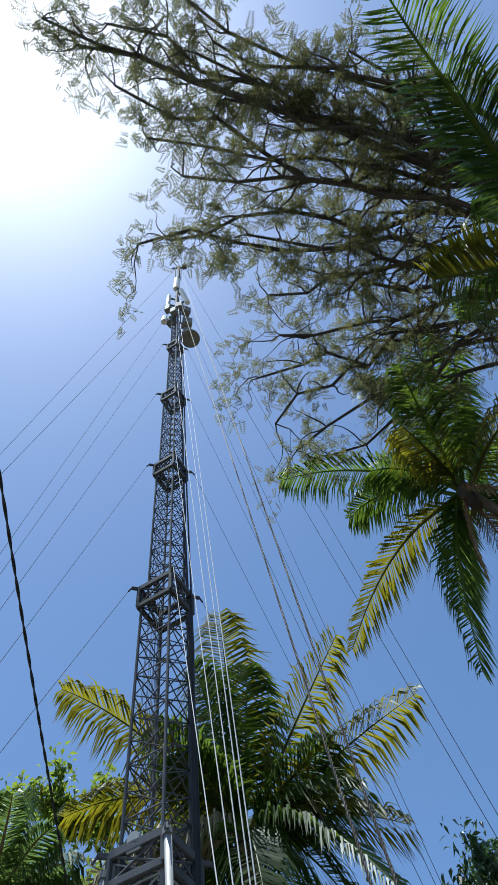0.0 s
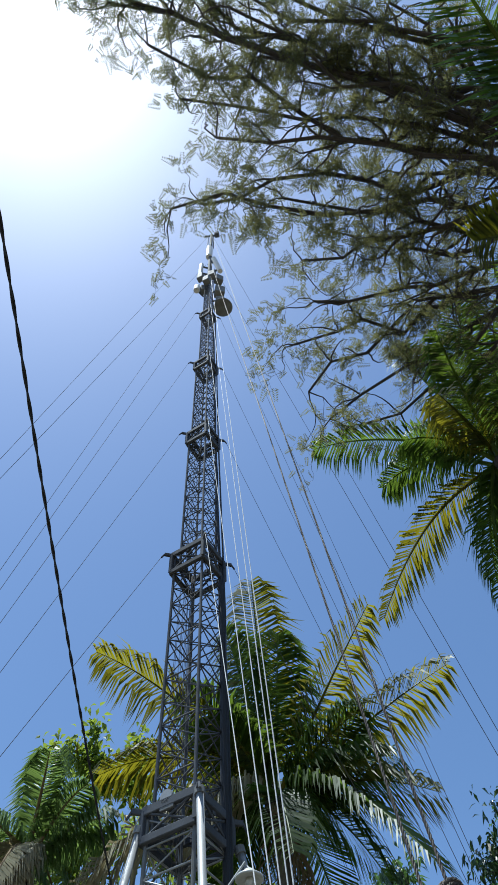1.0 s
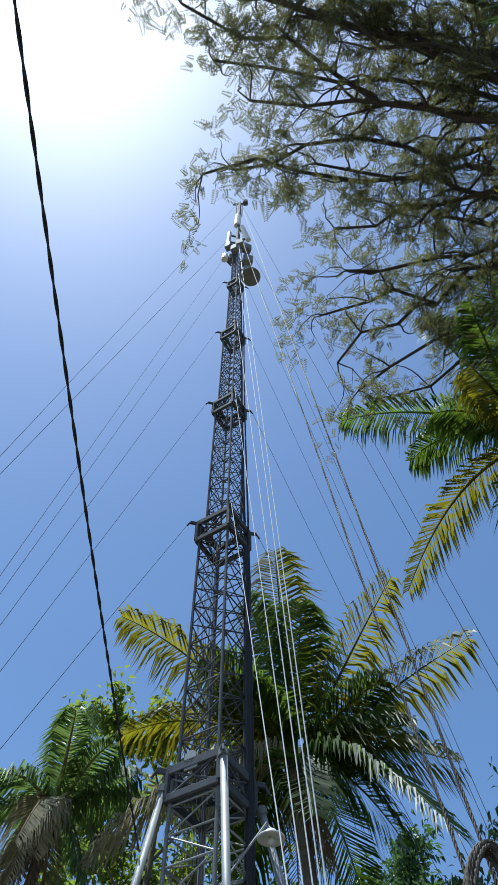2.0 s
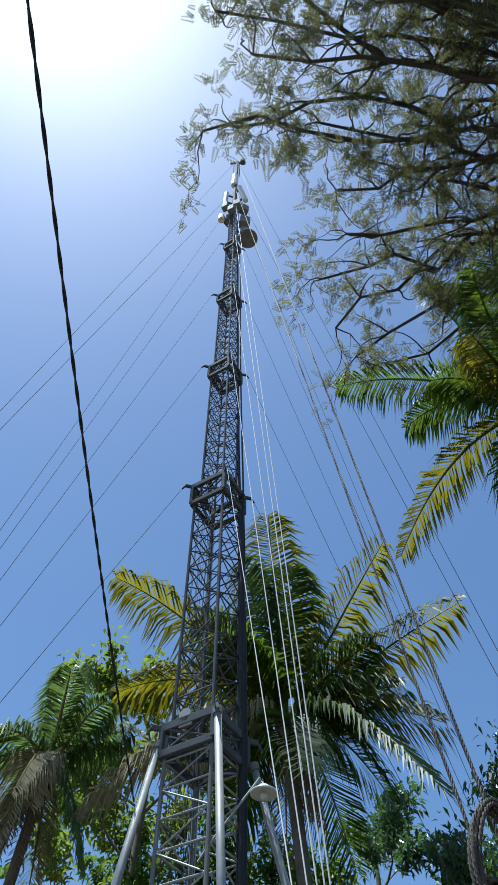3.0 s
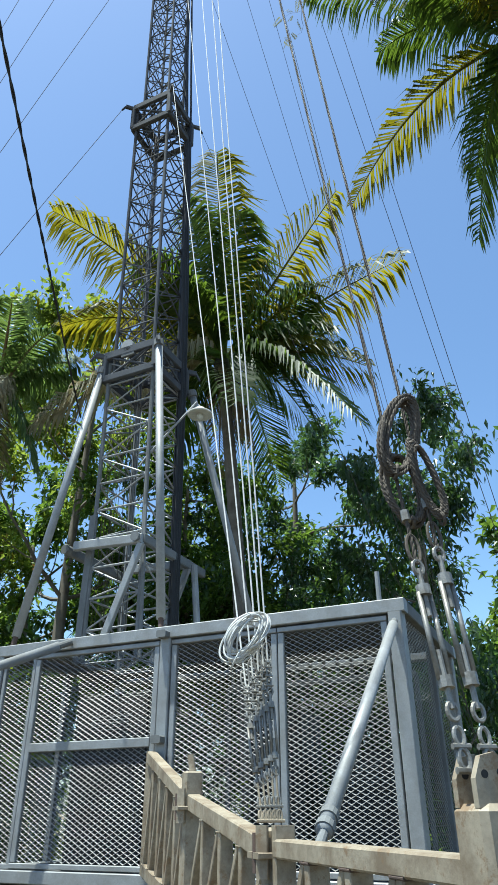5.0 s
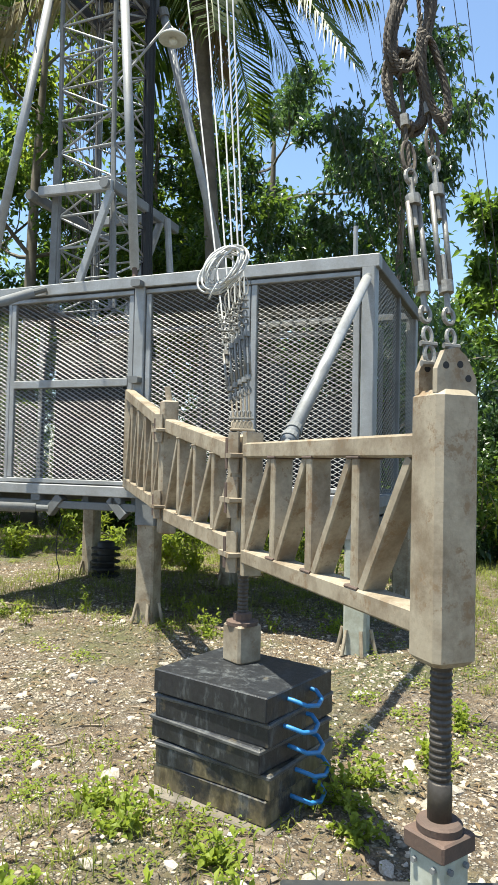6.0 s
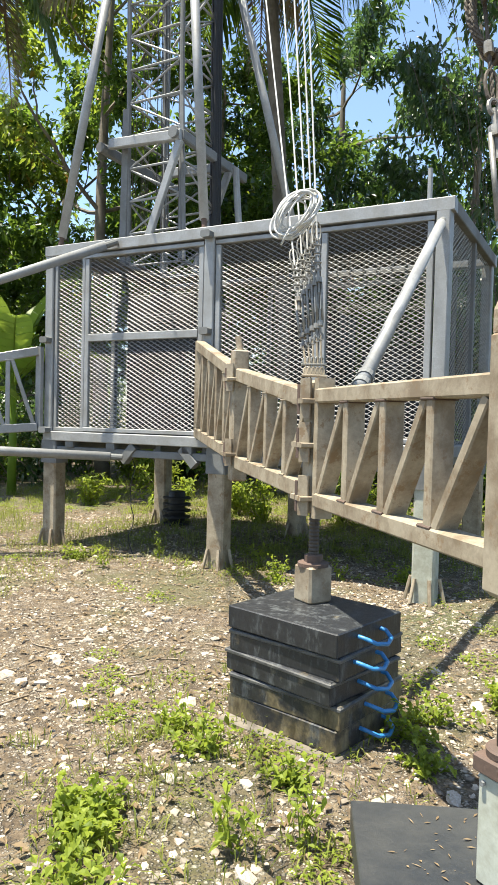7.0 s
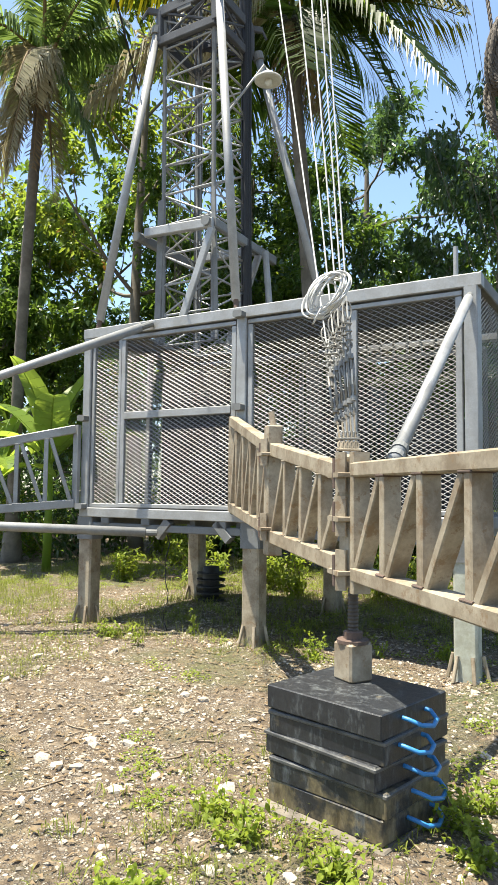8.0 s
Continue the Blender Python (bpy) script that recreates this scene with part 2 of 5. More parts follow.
# ---- shapes ----
class Shape:
    """Points and faces that become one mesh."""

    def __init__(self):
        self.v, self.f = [], []

    def ring(self, p, x, y, section):
        k = len(self.v)
        self.v += [tuple(p + x * a + y * b) for a, b in section]
        return k

    def skin(self, rings, n, caps=True):
        for a, b in zip(rings, rings[1:]):
            self.f += [(a + i, a + (i + 1) % n, b + (i + 1) % n, b + i) for i in range(n)]
        if caps:
            self.f.append(tuple(rings[0] + i for i in reversed(range(n))))
            self.f.append(tuple(rings[-1] + i for i in range(n)))

    def tube(self, points, radii, n=8, caps=True):
        points = [Vector(p) for p in points]
        if isinstance(radii, (int, float)):
            radii = [radii] * len(points)
        circle = [(math.cos(6.28319 * i / n), math.sin(6.28319 * i / n)) for i in range(n)]
        rings, x = [], None
        for i, p in enumerate(points):
            d = (points[min(i + 1, len(points) - 1)] - points[max(i - 1, 0)]).normalized()
            if x is None:
                x = d.orthogonal().normalized()
            x = (x - d * x.dot(d)).normalized()
            y = d.cross(x)
            rings.append(self.ring(p, x * radii[i], y * radii[i], circle))
        self.skin(rings, n, caps)
        return self

    def beam(self, a, b, w, h, c=0.006, up=(0, 0, 1)):
        """A bar from a to b, w wide and h high, with its long edges chamfered by c."""
        a, b = Vector(a), Vector(b)
        d = (b - a).normalized()
        up = Vector(up)
        if abs(d.dot(up)) > 0.98:
            up = Vector((0, 1, 0)) if abs(d.y) < 0.9 else Vector((1, 0, 0))
        x = d.cross(up).normalized()
        y = x.cross(d)
        w, h = w / 2, h / 2
        sec = [(w - c, -h), (w, -h + c), (w, h - c), (w - c, h), (-w + c, h), (-w, h - c), (-w, -h + c), (-w + c, -h)]
        self.skin([self.ring(a, x, y, sec), self.ring(b, x, y, sec)], 8)
        return self

    def block(self, centre, size, turn=0.0, c=0.008):
        """An upright box with all its edges chamfered."""
        p, (sx, sy, sz) = Vector(centre), (s / 2 for s in size)
        x, y = Vector((math.cos(turn), math.sin(turn), 0)), Vector((-math.sin(turn), math.cos(turn), 0))

        def sec(k):
            a, b = sx - k, sy - k
            return [(a - c, -b), (a, -b + c), (a, b - c), (a - c, b), (-a + c, b), (-a, b - c), (-a, -b + c), (-a + c, -b)]
        z = Vector((0, 0, 1))
        self.skin([self.ring(p - z * sz, x, y, sec(c)), self.ring(p - z * (sz - c), x, y, sec(0)),
                   self.ring(p + z * (sz - c), x, y, sec(0)), self.ring(p + z * sz, x, y, sec(c))], 8)
        return self

    def lathe(self, profile, p=(0, 0, 0), n=16):
        p = Vector(p)
        circle = [(math.cos(6.28319 * i / n), math.sin(6.28319 * i / n)) for i in range(n)]
        x, y, z = Vector((1, 0, 0)), Vector((0, 1, 0)), Vector((0, 0, 1))
        self.skin([self.ring(p + z * h, x * r, y * r, circle) for r, h in profile], n)
        return self

    def torus(self, centre, x, y, rx, ry, r, n=20, m=8):
        pts = [Vector(centre) + Vector(x) * rx * math.cos(6.28319 * i / n) + Vector(y) * ry * math.sin(6.28319 * i / n) for i in range(n + 1)]
        return self.tube(pts, r, m, False)

    def leaf(self, p, d, n, length, width, fold=0.25, bend=0.2):
        """A pointed leaf, folded along its middle and bent down at its tip."""
        s = d.cross(n).normalized() * width / 2
        k = len(self.v)
        mid, tip = p + d * length * 0.5, p + d * length - n * length * bend
        lift = n * width * fold
        self.v += [tuple(p), tuple(mid + s + lift), tuple(mid), tuple(mid - s + lift), tuple(tip)]
        self.f += [(k, k + 1, k + 2), (k, k + 2, k + 3), (k + 2, k + 1, k + 4), (k + 3, k + 2, k + 4)]

    def mesh(self, name, mat, smooth=False):
        me = bpy.data.meshes.new(name)
        me.from_pydata(self.v, [], self.f)
        me.materials.append(mat)
        if smooth:
            me.polygons.foreach_set("use_smooth", [True] * len(me.polygons))
        me.update()
        return me


def part(name, shape, mat, parent, label="", smooth=False):
    ob = new(name, shape.mesh(name, mat, smooth))
    ob.parent = parent
    return tagged(ob, label)


def thing(name, label, category, group="", kind="", at=(0, 0, 0)):
    ob = new(name)
    ob.location = at
    ob.empty_display_size = 0.2
    return tagged(ob, label, category, group, kind)


def solo(name, shape, mat, label, category, group="", kind="", smooth=False):
    return tagged(new(name, shape.mesh(name, mat, smooth)), label, category, group, kind)


def vec(az, el=0.0):
    az, el = radians(az), radians(el)
    return Vector((math.cos(az) * math.cos(el), math.sin(az) * math.cos(el), math.sin(el)))


rng = random.Random(7)


def unit(r):
    while True:
        v = Vector((r.uniform(-1, 1), r.uniform(-1, 1), r.uniform(-1, 1)))
        if 0.05 < v.length < 1:
            return v.normalized()


# ---- ground ----
def height(x, y):
    d = math.hypot(x - 2, y + 1)
    h = 0.03 * noise.noise((x * 0.45, y * 0.45, 0.3)) + 0.018 * noise.noise((x * 1.7, y * 1.7, 4.1)) + 0.014 * noise.noise((x * 5, y * 5, 9.2))
    return h * min(1.0, 12 / max(d, 1)) + max(0.0, d - 25) * 0.004


def ground():
    def steps(lo, hi, fine):
        a = list(np.arange(lo, hi + 1e-6, fine))
        k, far = fine, []
        e = 0.0
        while e < 400:
            k *= 1.35
            e += k
            far.append(e)
        return [lo - q for q in reversed(far)] + a + [hi + q for q in far]
    xs, ys = steps(-5.0, 6.0, 0.06), steps(-6.5, 5.0, 0.06)
    g = Shape()
    g.v = [(x, y, height(x, y)) for y in ys for x in xs]
    n = len(xs)
    g.f = [(j * n + i, j * n + i + 1, (j + 1) * n + i + 1, (j + 1) * n + i) for j in range(len(ys) - 1) for i in range(n - 1)]
    return solo("ground", g, SOIL, "dry stony soil with pale limestone gravel and sparse weeds", "ground", kind="structure", smooth=True)


GROUND = ground()

# ---- shelter: a wire-mesh cage on legs ----
X0, XM, X1, Y0, Y1, Z0, Z1 = -2.2, -0.02, 2.4, 0.06, 2.36, 1.3, 3.5
shelter = thing("equipment_shelter", "grey galvanised steel equipment cage with expanded mesh walls on tall legs", "equipment cage", at=(0.1, 1.2, 0))
shelter_inv = Matrix.Translation((-0.1, -1.2, 0))


def spart(name, shape, mat, parent=None, label="", smooth=False):
    """A part of the shelter, given in world places."""
    ob = part(name, shape, mat, parent or shelter, label, smooth)
    if parent is None:
        ob.matrix_parent_inverse = shelter_inv
    return ob


def expanded_mesh(origin, along, width, z0, z1, out, pitch=0.082, rise=0.046, t=0.0047):
    """Expanded metal: slanting flat strands that meet in diamonds."""
    g = Shape()
    origin, along, out = Vector(origin), Vector(along), Vector(out)
    up = Vector((0, 0, 1))
    rows, cols = int((z1 - z0) / rise), int(width / pitch)
    px, pz = width / cols, (z1 - z0) / rows
    o = up * t + out * t * 0.8
    for j in range(rows):
        for i in range(cols):
            west, east = (origin + along * px * (i + e) + up * (z0 + pz * (j + 0.5)) for e in (0, 1))
            south, north = (origin + along * px * (i + 0.5) + up * (z0 + pz * (j + e)) for e in (0, 1))
            for p, q in ((west, north), (north, east), (west, south), (south, east)):
                k = len(g.v)
                g.v += [tuple(p + o), tuple(q + o), tuple(q - o), tuple(p - o)]
                g.f.append((k, k + 1, k + 2, k + 3))
    return g


def frame_panel(x0, x1, z0, z1, y, w=0.05, name="door"):
    """A framed mesh panel on the front."""
    f = Shape()
    f.beam((x0, y, z0 + w / 2), (x1, y, z0 + w / 2), w, 0.045)
    f.beam((x0, y, z1 - w / 2), (x1, y, z1 - w / 2), w, 0.045)
    f.beam((x0 + w / 2, y, z0 + w), (x0 + w / 2, y, z1 - w), w, 0.045)
    f.beam((x1 - w / 2, y, z0 + w), (x1 - w / 2, y, z1 - w), w, 0.045)
    p = spart(name, f, GALV)
    spart("mesh_panel", expanded_mesh((x0 + w, y, 0), (1, 0, 0), x1 - x0 - 2 * w, z0 + w, z1 - w, (0, 1, 0)), MESH, p, "expanded metal mesh")
    return p


def shelter_build():
    # posts and rails
    for x, w in ((X0, 0.12), (XM, 0.12), (X1 - 0.06, 0.16)):
        spart("post", Shape().beam((x, Y0, Z0 - 0.02), (x, Y0, Z1 - 0.11), 0.12, w, 0.01), GALV)
    for x in (X0, XM, X1 - 0.06):
        spart("post", Shape().beam((x, Y1, Z0 - 0.02), (x, Y1, Z1 - 0.11), 0.12, 0.12, 0.01), GALV)
    for y in (Y0, Y1):
        spart("top_rail", Shape().beam((X0 - 0.06, y, Z1 - 0.05), (X1 + 0.03, y, Z1 - 0.05), 0.13, 0.12, 0.008), GALV)
        spart("bottom_rail", Shape().beam((X0 - 0.06, y, Z0), (X1 + 0.03, y, Z0), 0.13, 0.11, 0.008), GALV)
        spart("skid", Shape().beam((X0 + 0.1, y + 0.02, 1.14), (X1, y + 0.02, 1.14), 0.1, 0.08, 0.008), GALV_DULL)
    for x in (X0, X1 - 0.03):
        spart("top_rail", Shape().beam((x, Y0 + 0.065, Z1 - 0.05), (x, Y1 - 0.065, Z1 - 0.05), 0.12, 0.12, 0.008), GALV_DULL)
        spart("bottom_rail", Shape().beam((x, Y0 + 0.065, Z0), (x, Y1 - 0.065, Z0), 0.12, 0.11, 0.008), GALV_DULL)
    for x in (-1.87, -1.27, -0.25, 0.5, 1.1, 1.7, 2.2):
        spart("spacer_block", Shape().beam((x, Y0, 1.175), (x, Y0, 1.25), 0.12, 0.1, 0.006), GALV_DULL)
    for x in np.arange(X0 + 0.3, X1, 0.6):
        spart("floor_joist", Shape().beam((float(x), Y0 + 0.07, 1.2), (float(x), Y1 - 0.07, 1.2), 0.07, 0.09, 0.006), GALV_DULL)
    spart("floor_plate", Shape().block(((X0 + X1) / 2, (Y0 + Y1) / 2, 1.27), (X1 - X0 - 0.14, Y1 - Y0 - 0.14, 0.02), 0, 0.003), CHECKER)
    # splayed plates under the bottom rail
    for x, dx in ((-0.95, -0.16), (-0.33, 0.17)):
        spart("brace_plate", Shape().beam((x, Y0 + 0.0, 1.23), (x + dx, Y0 + 0.0, 1.05), 0.1, 0.1, 0.006), GALV_DULL)
    # front panels
    frame_panel(X0 + 0.065, -1.68, Z0 + 0.06, Z1 - 0.12, Y0 - 0.01, 0.045, "fixed_panel")
    d = frame_panel(-1.675, XM - 0.075, Z0 + 0.06, Z1 - 0.12, Y0 - 0.015, 0.06)
    spart("mid_rail", Shape().beam((-1.615, Y0 - 0.02, 2.43), (XM - 0.135, Y0 - 0.02, 2.43), 0.05, 0.085, 0.006), GALV, d)
    frame_panel(XM + 0.065, 1.19, Z0 + 0.06, Z1 - 0.12, Y0 - 0.01, 0.06)
    frame_panel(1.2, X1 - 0.145, Z0 + 0.06, Z1 - 0.12, Y0 - 0.01, 0.06)
    # hinge blocks and clips
    for x, z in ((XM, 2.44), (XM, 1.36), (X0, 2.42), (X0, 1.37), (XM + 0.0, 3.42)):
        spart("hinge_block", Shape().beam((x, Y0 - 0.15, z), (x, Y0 - 0.062, z), 0.11, 0.07, 0.012), GALV_DULL)
    # side and back mesh
    for x, s in ((X1 - 0.03, 1), (X0, -1)):
        for ya, yb in ((Y0 + 0.1, 1.17), (1.25, Y1 - 0.1)):
            spart("mesh_panel", expanded_mesh((x, ya, 0), (0, 1, 0), yb - ya, Z0 + 0.06, Z1 - 0.12, (s * 0.15, 0, 0), t=0.0045), MESH, None, "expanded metal mesh")
        spart("post", Shape().beam((x, 1.21, Z0 + 0.06), (x, 1.21, Z1 - 0.11), 0.07, 0.07, 0.006), GALV_DULL)
    spart("mesh_panel", expanded_mesh((X0 + 0.06, Y1, 0), (1, 0, 0), XM - X0 - 0.12, Z0 + 0.06, Z1 - 0.12, (0, 1, 0), t=0.005), MESH_SHADED, None, "expanded metal mesh")
    spart("mesh_panel", expanded_mesh((XM + 0.06, Y1, 0), (1, 0, 0), X1 - XM - 0.24, Z0 + 0.06, Z1 - 0.12, (0, 1, 0), t=0.005), MESH_SHADED, None, "expanded metal mesh")
    # unseen roof sheets with a gap round the mast, added to darken the inside
    for a, b in ((-0.62, X1 - 0.1), (X0 + 0.08, -1.75)):
        spart("roof_shade_sheet", Shape().block(((a + b) / 2, 1.21, Z1 - 0.03), (b - a, 2.1, 0.012), 0, 0.003), GALV_DULL)
    for a, b in ((Y0 + 0.1, 0.6), (1.72, 2.26)):
        spart("roof_shade_sheet", Shape().block((-1.185, (a + b) / 2, Z1 - 0.03), (1.12, b - a, 0.012), 0, 0.003), GALV_DULL)
    # small stub pipe on the top rail
    spart("stub_pipe", Shape().tube([(2.19, Y0 + 0.03, Z1), (2.19, Y0 + 0.03, Z1 + 0.3)], 0.022, 10), GALV)
    # legs
    for x, y in ((-2.19, 0.12), (0.1, 0.12), (2.28, 0.0), (-2.1, 2.25), (0.05, 2.25), (2.28, 2.25)):
        leg = spart("leg", Shape().beam((x, y, height(x, y) - 0.01), (x, y, 1.1), 0.2, 0.19, 0.018), CONCRETE if (x, y) == (2.28, 0.0) else TAN)
        spart("leg_sleeve", Shape().beam((x, y, 0.98), (x, y, 1.25), 0.235, 0.225, 0.014), GALV_DULL, leg)
        for dx, dy in ((-0.07, -0.13), (0.07, -0.13), (-0.14, 0), (0.14, 0)):
            spart("gusset", Shape().beam((x + dx * 1.25, y + dy * 1.25, height(x, y)), (x + dx * 0.9, y + dy * 0.85, 0.2), 0.03, 0.03, 0.006), TAN, leg)
    # cross rail seen beyond the right legs
    spart("cross_rail", Shape().beam((X1 - 0.3, Y0 - 0.12, 1.02), (X1 - 0.3, 2.2, 1.02), 0.09, 0.09, 0.008), GALV_DULL)


shelter_build()


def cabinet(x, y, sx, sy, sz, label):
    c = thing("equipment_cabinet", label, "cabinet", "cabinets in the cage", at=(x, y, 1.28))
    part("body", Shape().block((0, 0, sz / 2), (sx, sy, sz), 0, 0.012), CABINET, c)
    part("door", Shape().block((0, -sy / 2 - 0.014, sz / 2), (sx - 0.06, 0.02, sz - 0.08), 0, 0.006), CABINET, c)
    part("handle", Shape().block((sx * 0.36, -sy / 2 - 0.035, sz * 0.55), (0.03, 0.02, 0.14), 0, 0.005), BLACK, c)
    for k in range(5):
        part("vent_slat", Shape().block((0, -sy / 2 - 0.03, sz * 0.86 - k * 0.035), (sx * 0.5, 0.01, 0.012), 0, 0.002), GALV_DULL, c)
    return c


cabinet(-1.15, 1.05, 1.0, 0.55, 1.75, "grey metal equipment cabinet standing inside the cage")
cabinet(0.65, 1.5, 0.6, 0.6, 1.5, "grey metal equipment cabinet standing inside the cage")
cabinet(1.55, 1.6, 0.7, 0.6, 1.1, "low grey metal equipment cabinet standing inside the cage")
cr = thing("cable_rack", "pale perforated cable rack bolted across the cage", "cable rack", at=(1.2, 1.0, 3.02))
for dz in (0.0, 0.24):
    part("rail", Shape().beam((-1.0, 0, dz), (1.05, 0, dz), 0.03, 0.06, 0.004), GALV, cr)
for k in range(14):
    part("rung", Shape().beam((-0.95 + k * 0.15, 0, 0.03), (-0.95 + k * 0.15, 0, 0.21), 0.025, 0.05, 0.004), GALV, cr)
part("hanger", Shape().beam((-1.0, 0, -1.74), (-1.0, 0, 0), 0.04, 0.04, 0.004), GALV_DULL, cr)
part("hanger", Shape().beam((1.05, 0, -1.74), (1.05, 0, 0), 0.04, 0.04, 0.004), GALV_DULL, cr)


# ---- mast ----
MX, MY = -1.28, 1.16
LEAN_X, LEAN_Y = -0.006, -0.010
RINGS = [7.72, 13.38, 18.87, 24.15, 29.7, 36.0]
WIDTHS = [0.385, 0.34, 0.265, 0.23, 0.175, 0.14]


def axis(z):
    """The middle of the mast at a height: it leans a little."""
    return MX + LEAN_X * (z - 4), MY + LEAN_Y * (z - 4)


mast = thing("telescopic_mast", "tall grey square lattice telescopic mast stayed by guy ropes", "lattice mast", at=(*axis(0), 0))
mast.rotation_euler = (-LEAN_Y, LEAN_X, 0)
CORNERS = [(1, -1), (1, 1), (-1, 1), (-1, -1)]


def lattice(z0, z1, w, leg_r, rod, bay, crossed):
    sec = Shape()
    for a, b in CORNERS:
        sec.tube([(a * w, b * w, z0), (a * w, b * w, z1)], leg_r, 8)
    n = max(2, round((z1 - z0) / bay))
    h = (z1 - z0) / n
    braces = Shape()
    for k in range(n):
        za, zb = z0 + k * h, z0 + (k + 1) * h
        for i in range(4):
            p, q = CORNERS[i], CORNERS[(i + 1) % 4]
            P, Q = Vector((p[0] * w, p[1] * w, 0)), Vector((q[0] * w, q[1] * w, 0))
            up_a, up_b = Vector((0, 0, za)), Vector((0, 0, zb))
            if crossed:
                braces.tube([P + up_a, Q + up_b], rod, 5, False).tube([Q + up_a, P + up_b], rod, 5, False)
                if k % 2 == 0:
                    braces.tube([P + up_a, Q + up_a], rod * 1.2, 5, False)
            else:
                braces.tube([P + up_a, Q + up_a], rod * 1.15, 6, False)
                braces.tube([P + up_a, Q + up_b] if k % 2 else [Q + up_a, P + up_b], rod, 6, False)
    return sec, braces


def collar(parent, z, w, deep, mat):
    """The square guide frame where one section slides out of the next."""
    for i in range(4):
        p, q = CORNERS[i], CORNERS[(i + 1) % 4]
        for zz, hh in ((z, 0.13), (z - deep, 0.11)):
            part("collar_beam", Shape().beam((p[0] * w, p[1] * w, zz), (q[0] * w, q[1] * w, zz), 0.07, hh, 0.01), mat, parent)
        c = part("collar_post", Shape().beam((p[0] * w, p[1] * w, z - deep), (p[0] * w, p[1] * w, z), 0.08, 0.08, 0.01), mat, parent)
        part("collar_brace", Shape().tube([(p[0] * w, p[1] * w, z - deep), (q[0] * w, q[1] * w, z)], 0.018, 5), mat, parent)
        part("collar_brace", Shape().tube([(q[0] * w, q[1] * w, z - deep), (p[0] * w, p[1] * w, z)], 0.018, 5), mat, parent)
        m = ((p[0] + q[0]) * w / 2, (p[1] + q[1]) * w / 2)
        part("guide_roller", Shape().beam((m[0], m[1], z - 0.07), (m[0] * 0.72, m[1] * 0.72, z - 0.07), 0.08, 0.1, 0.01), mat, parent)
        d = Vector((p[0], p[1], 0)).normalized()
        e = Vector((p[0] * w, p[1] * w, z))
        part("guy_bracket", Shape().beam(e, e + d * 0.16, 0.05, 0.08, 0.008).tube([e + d * 0.16, e + d * 0.22 - Vector((0, 0, 0.12))], 0.02, 6), mat, c)


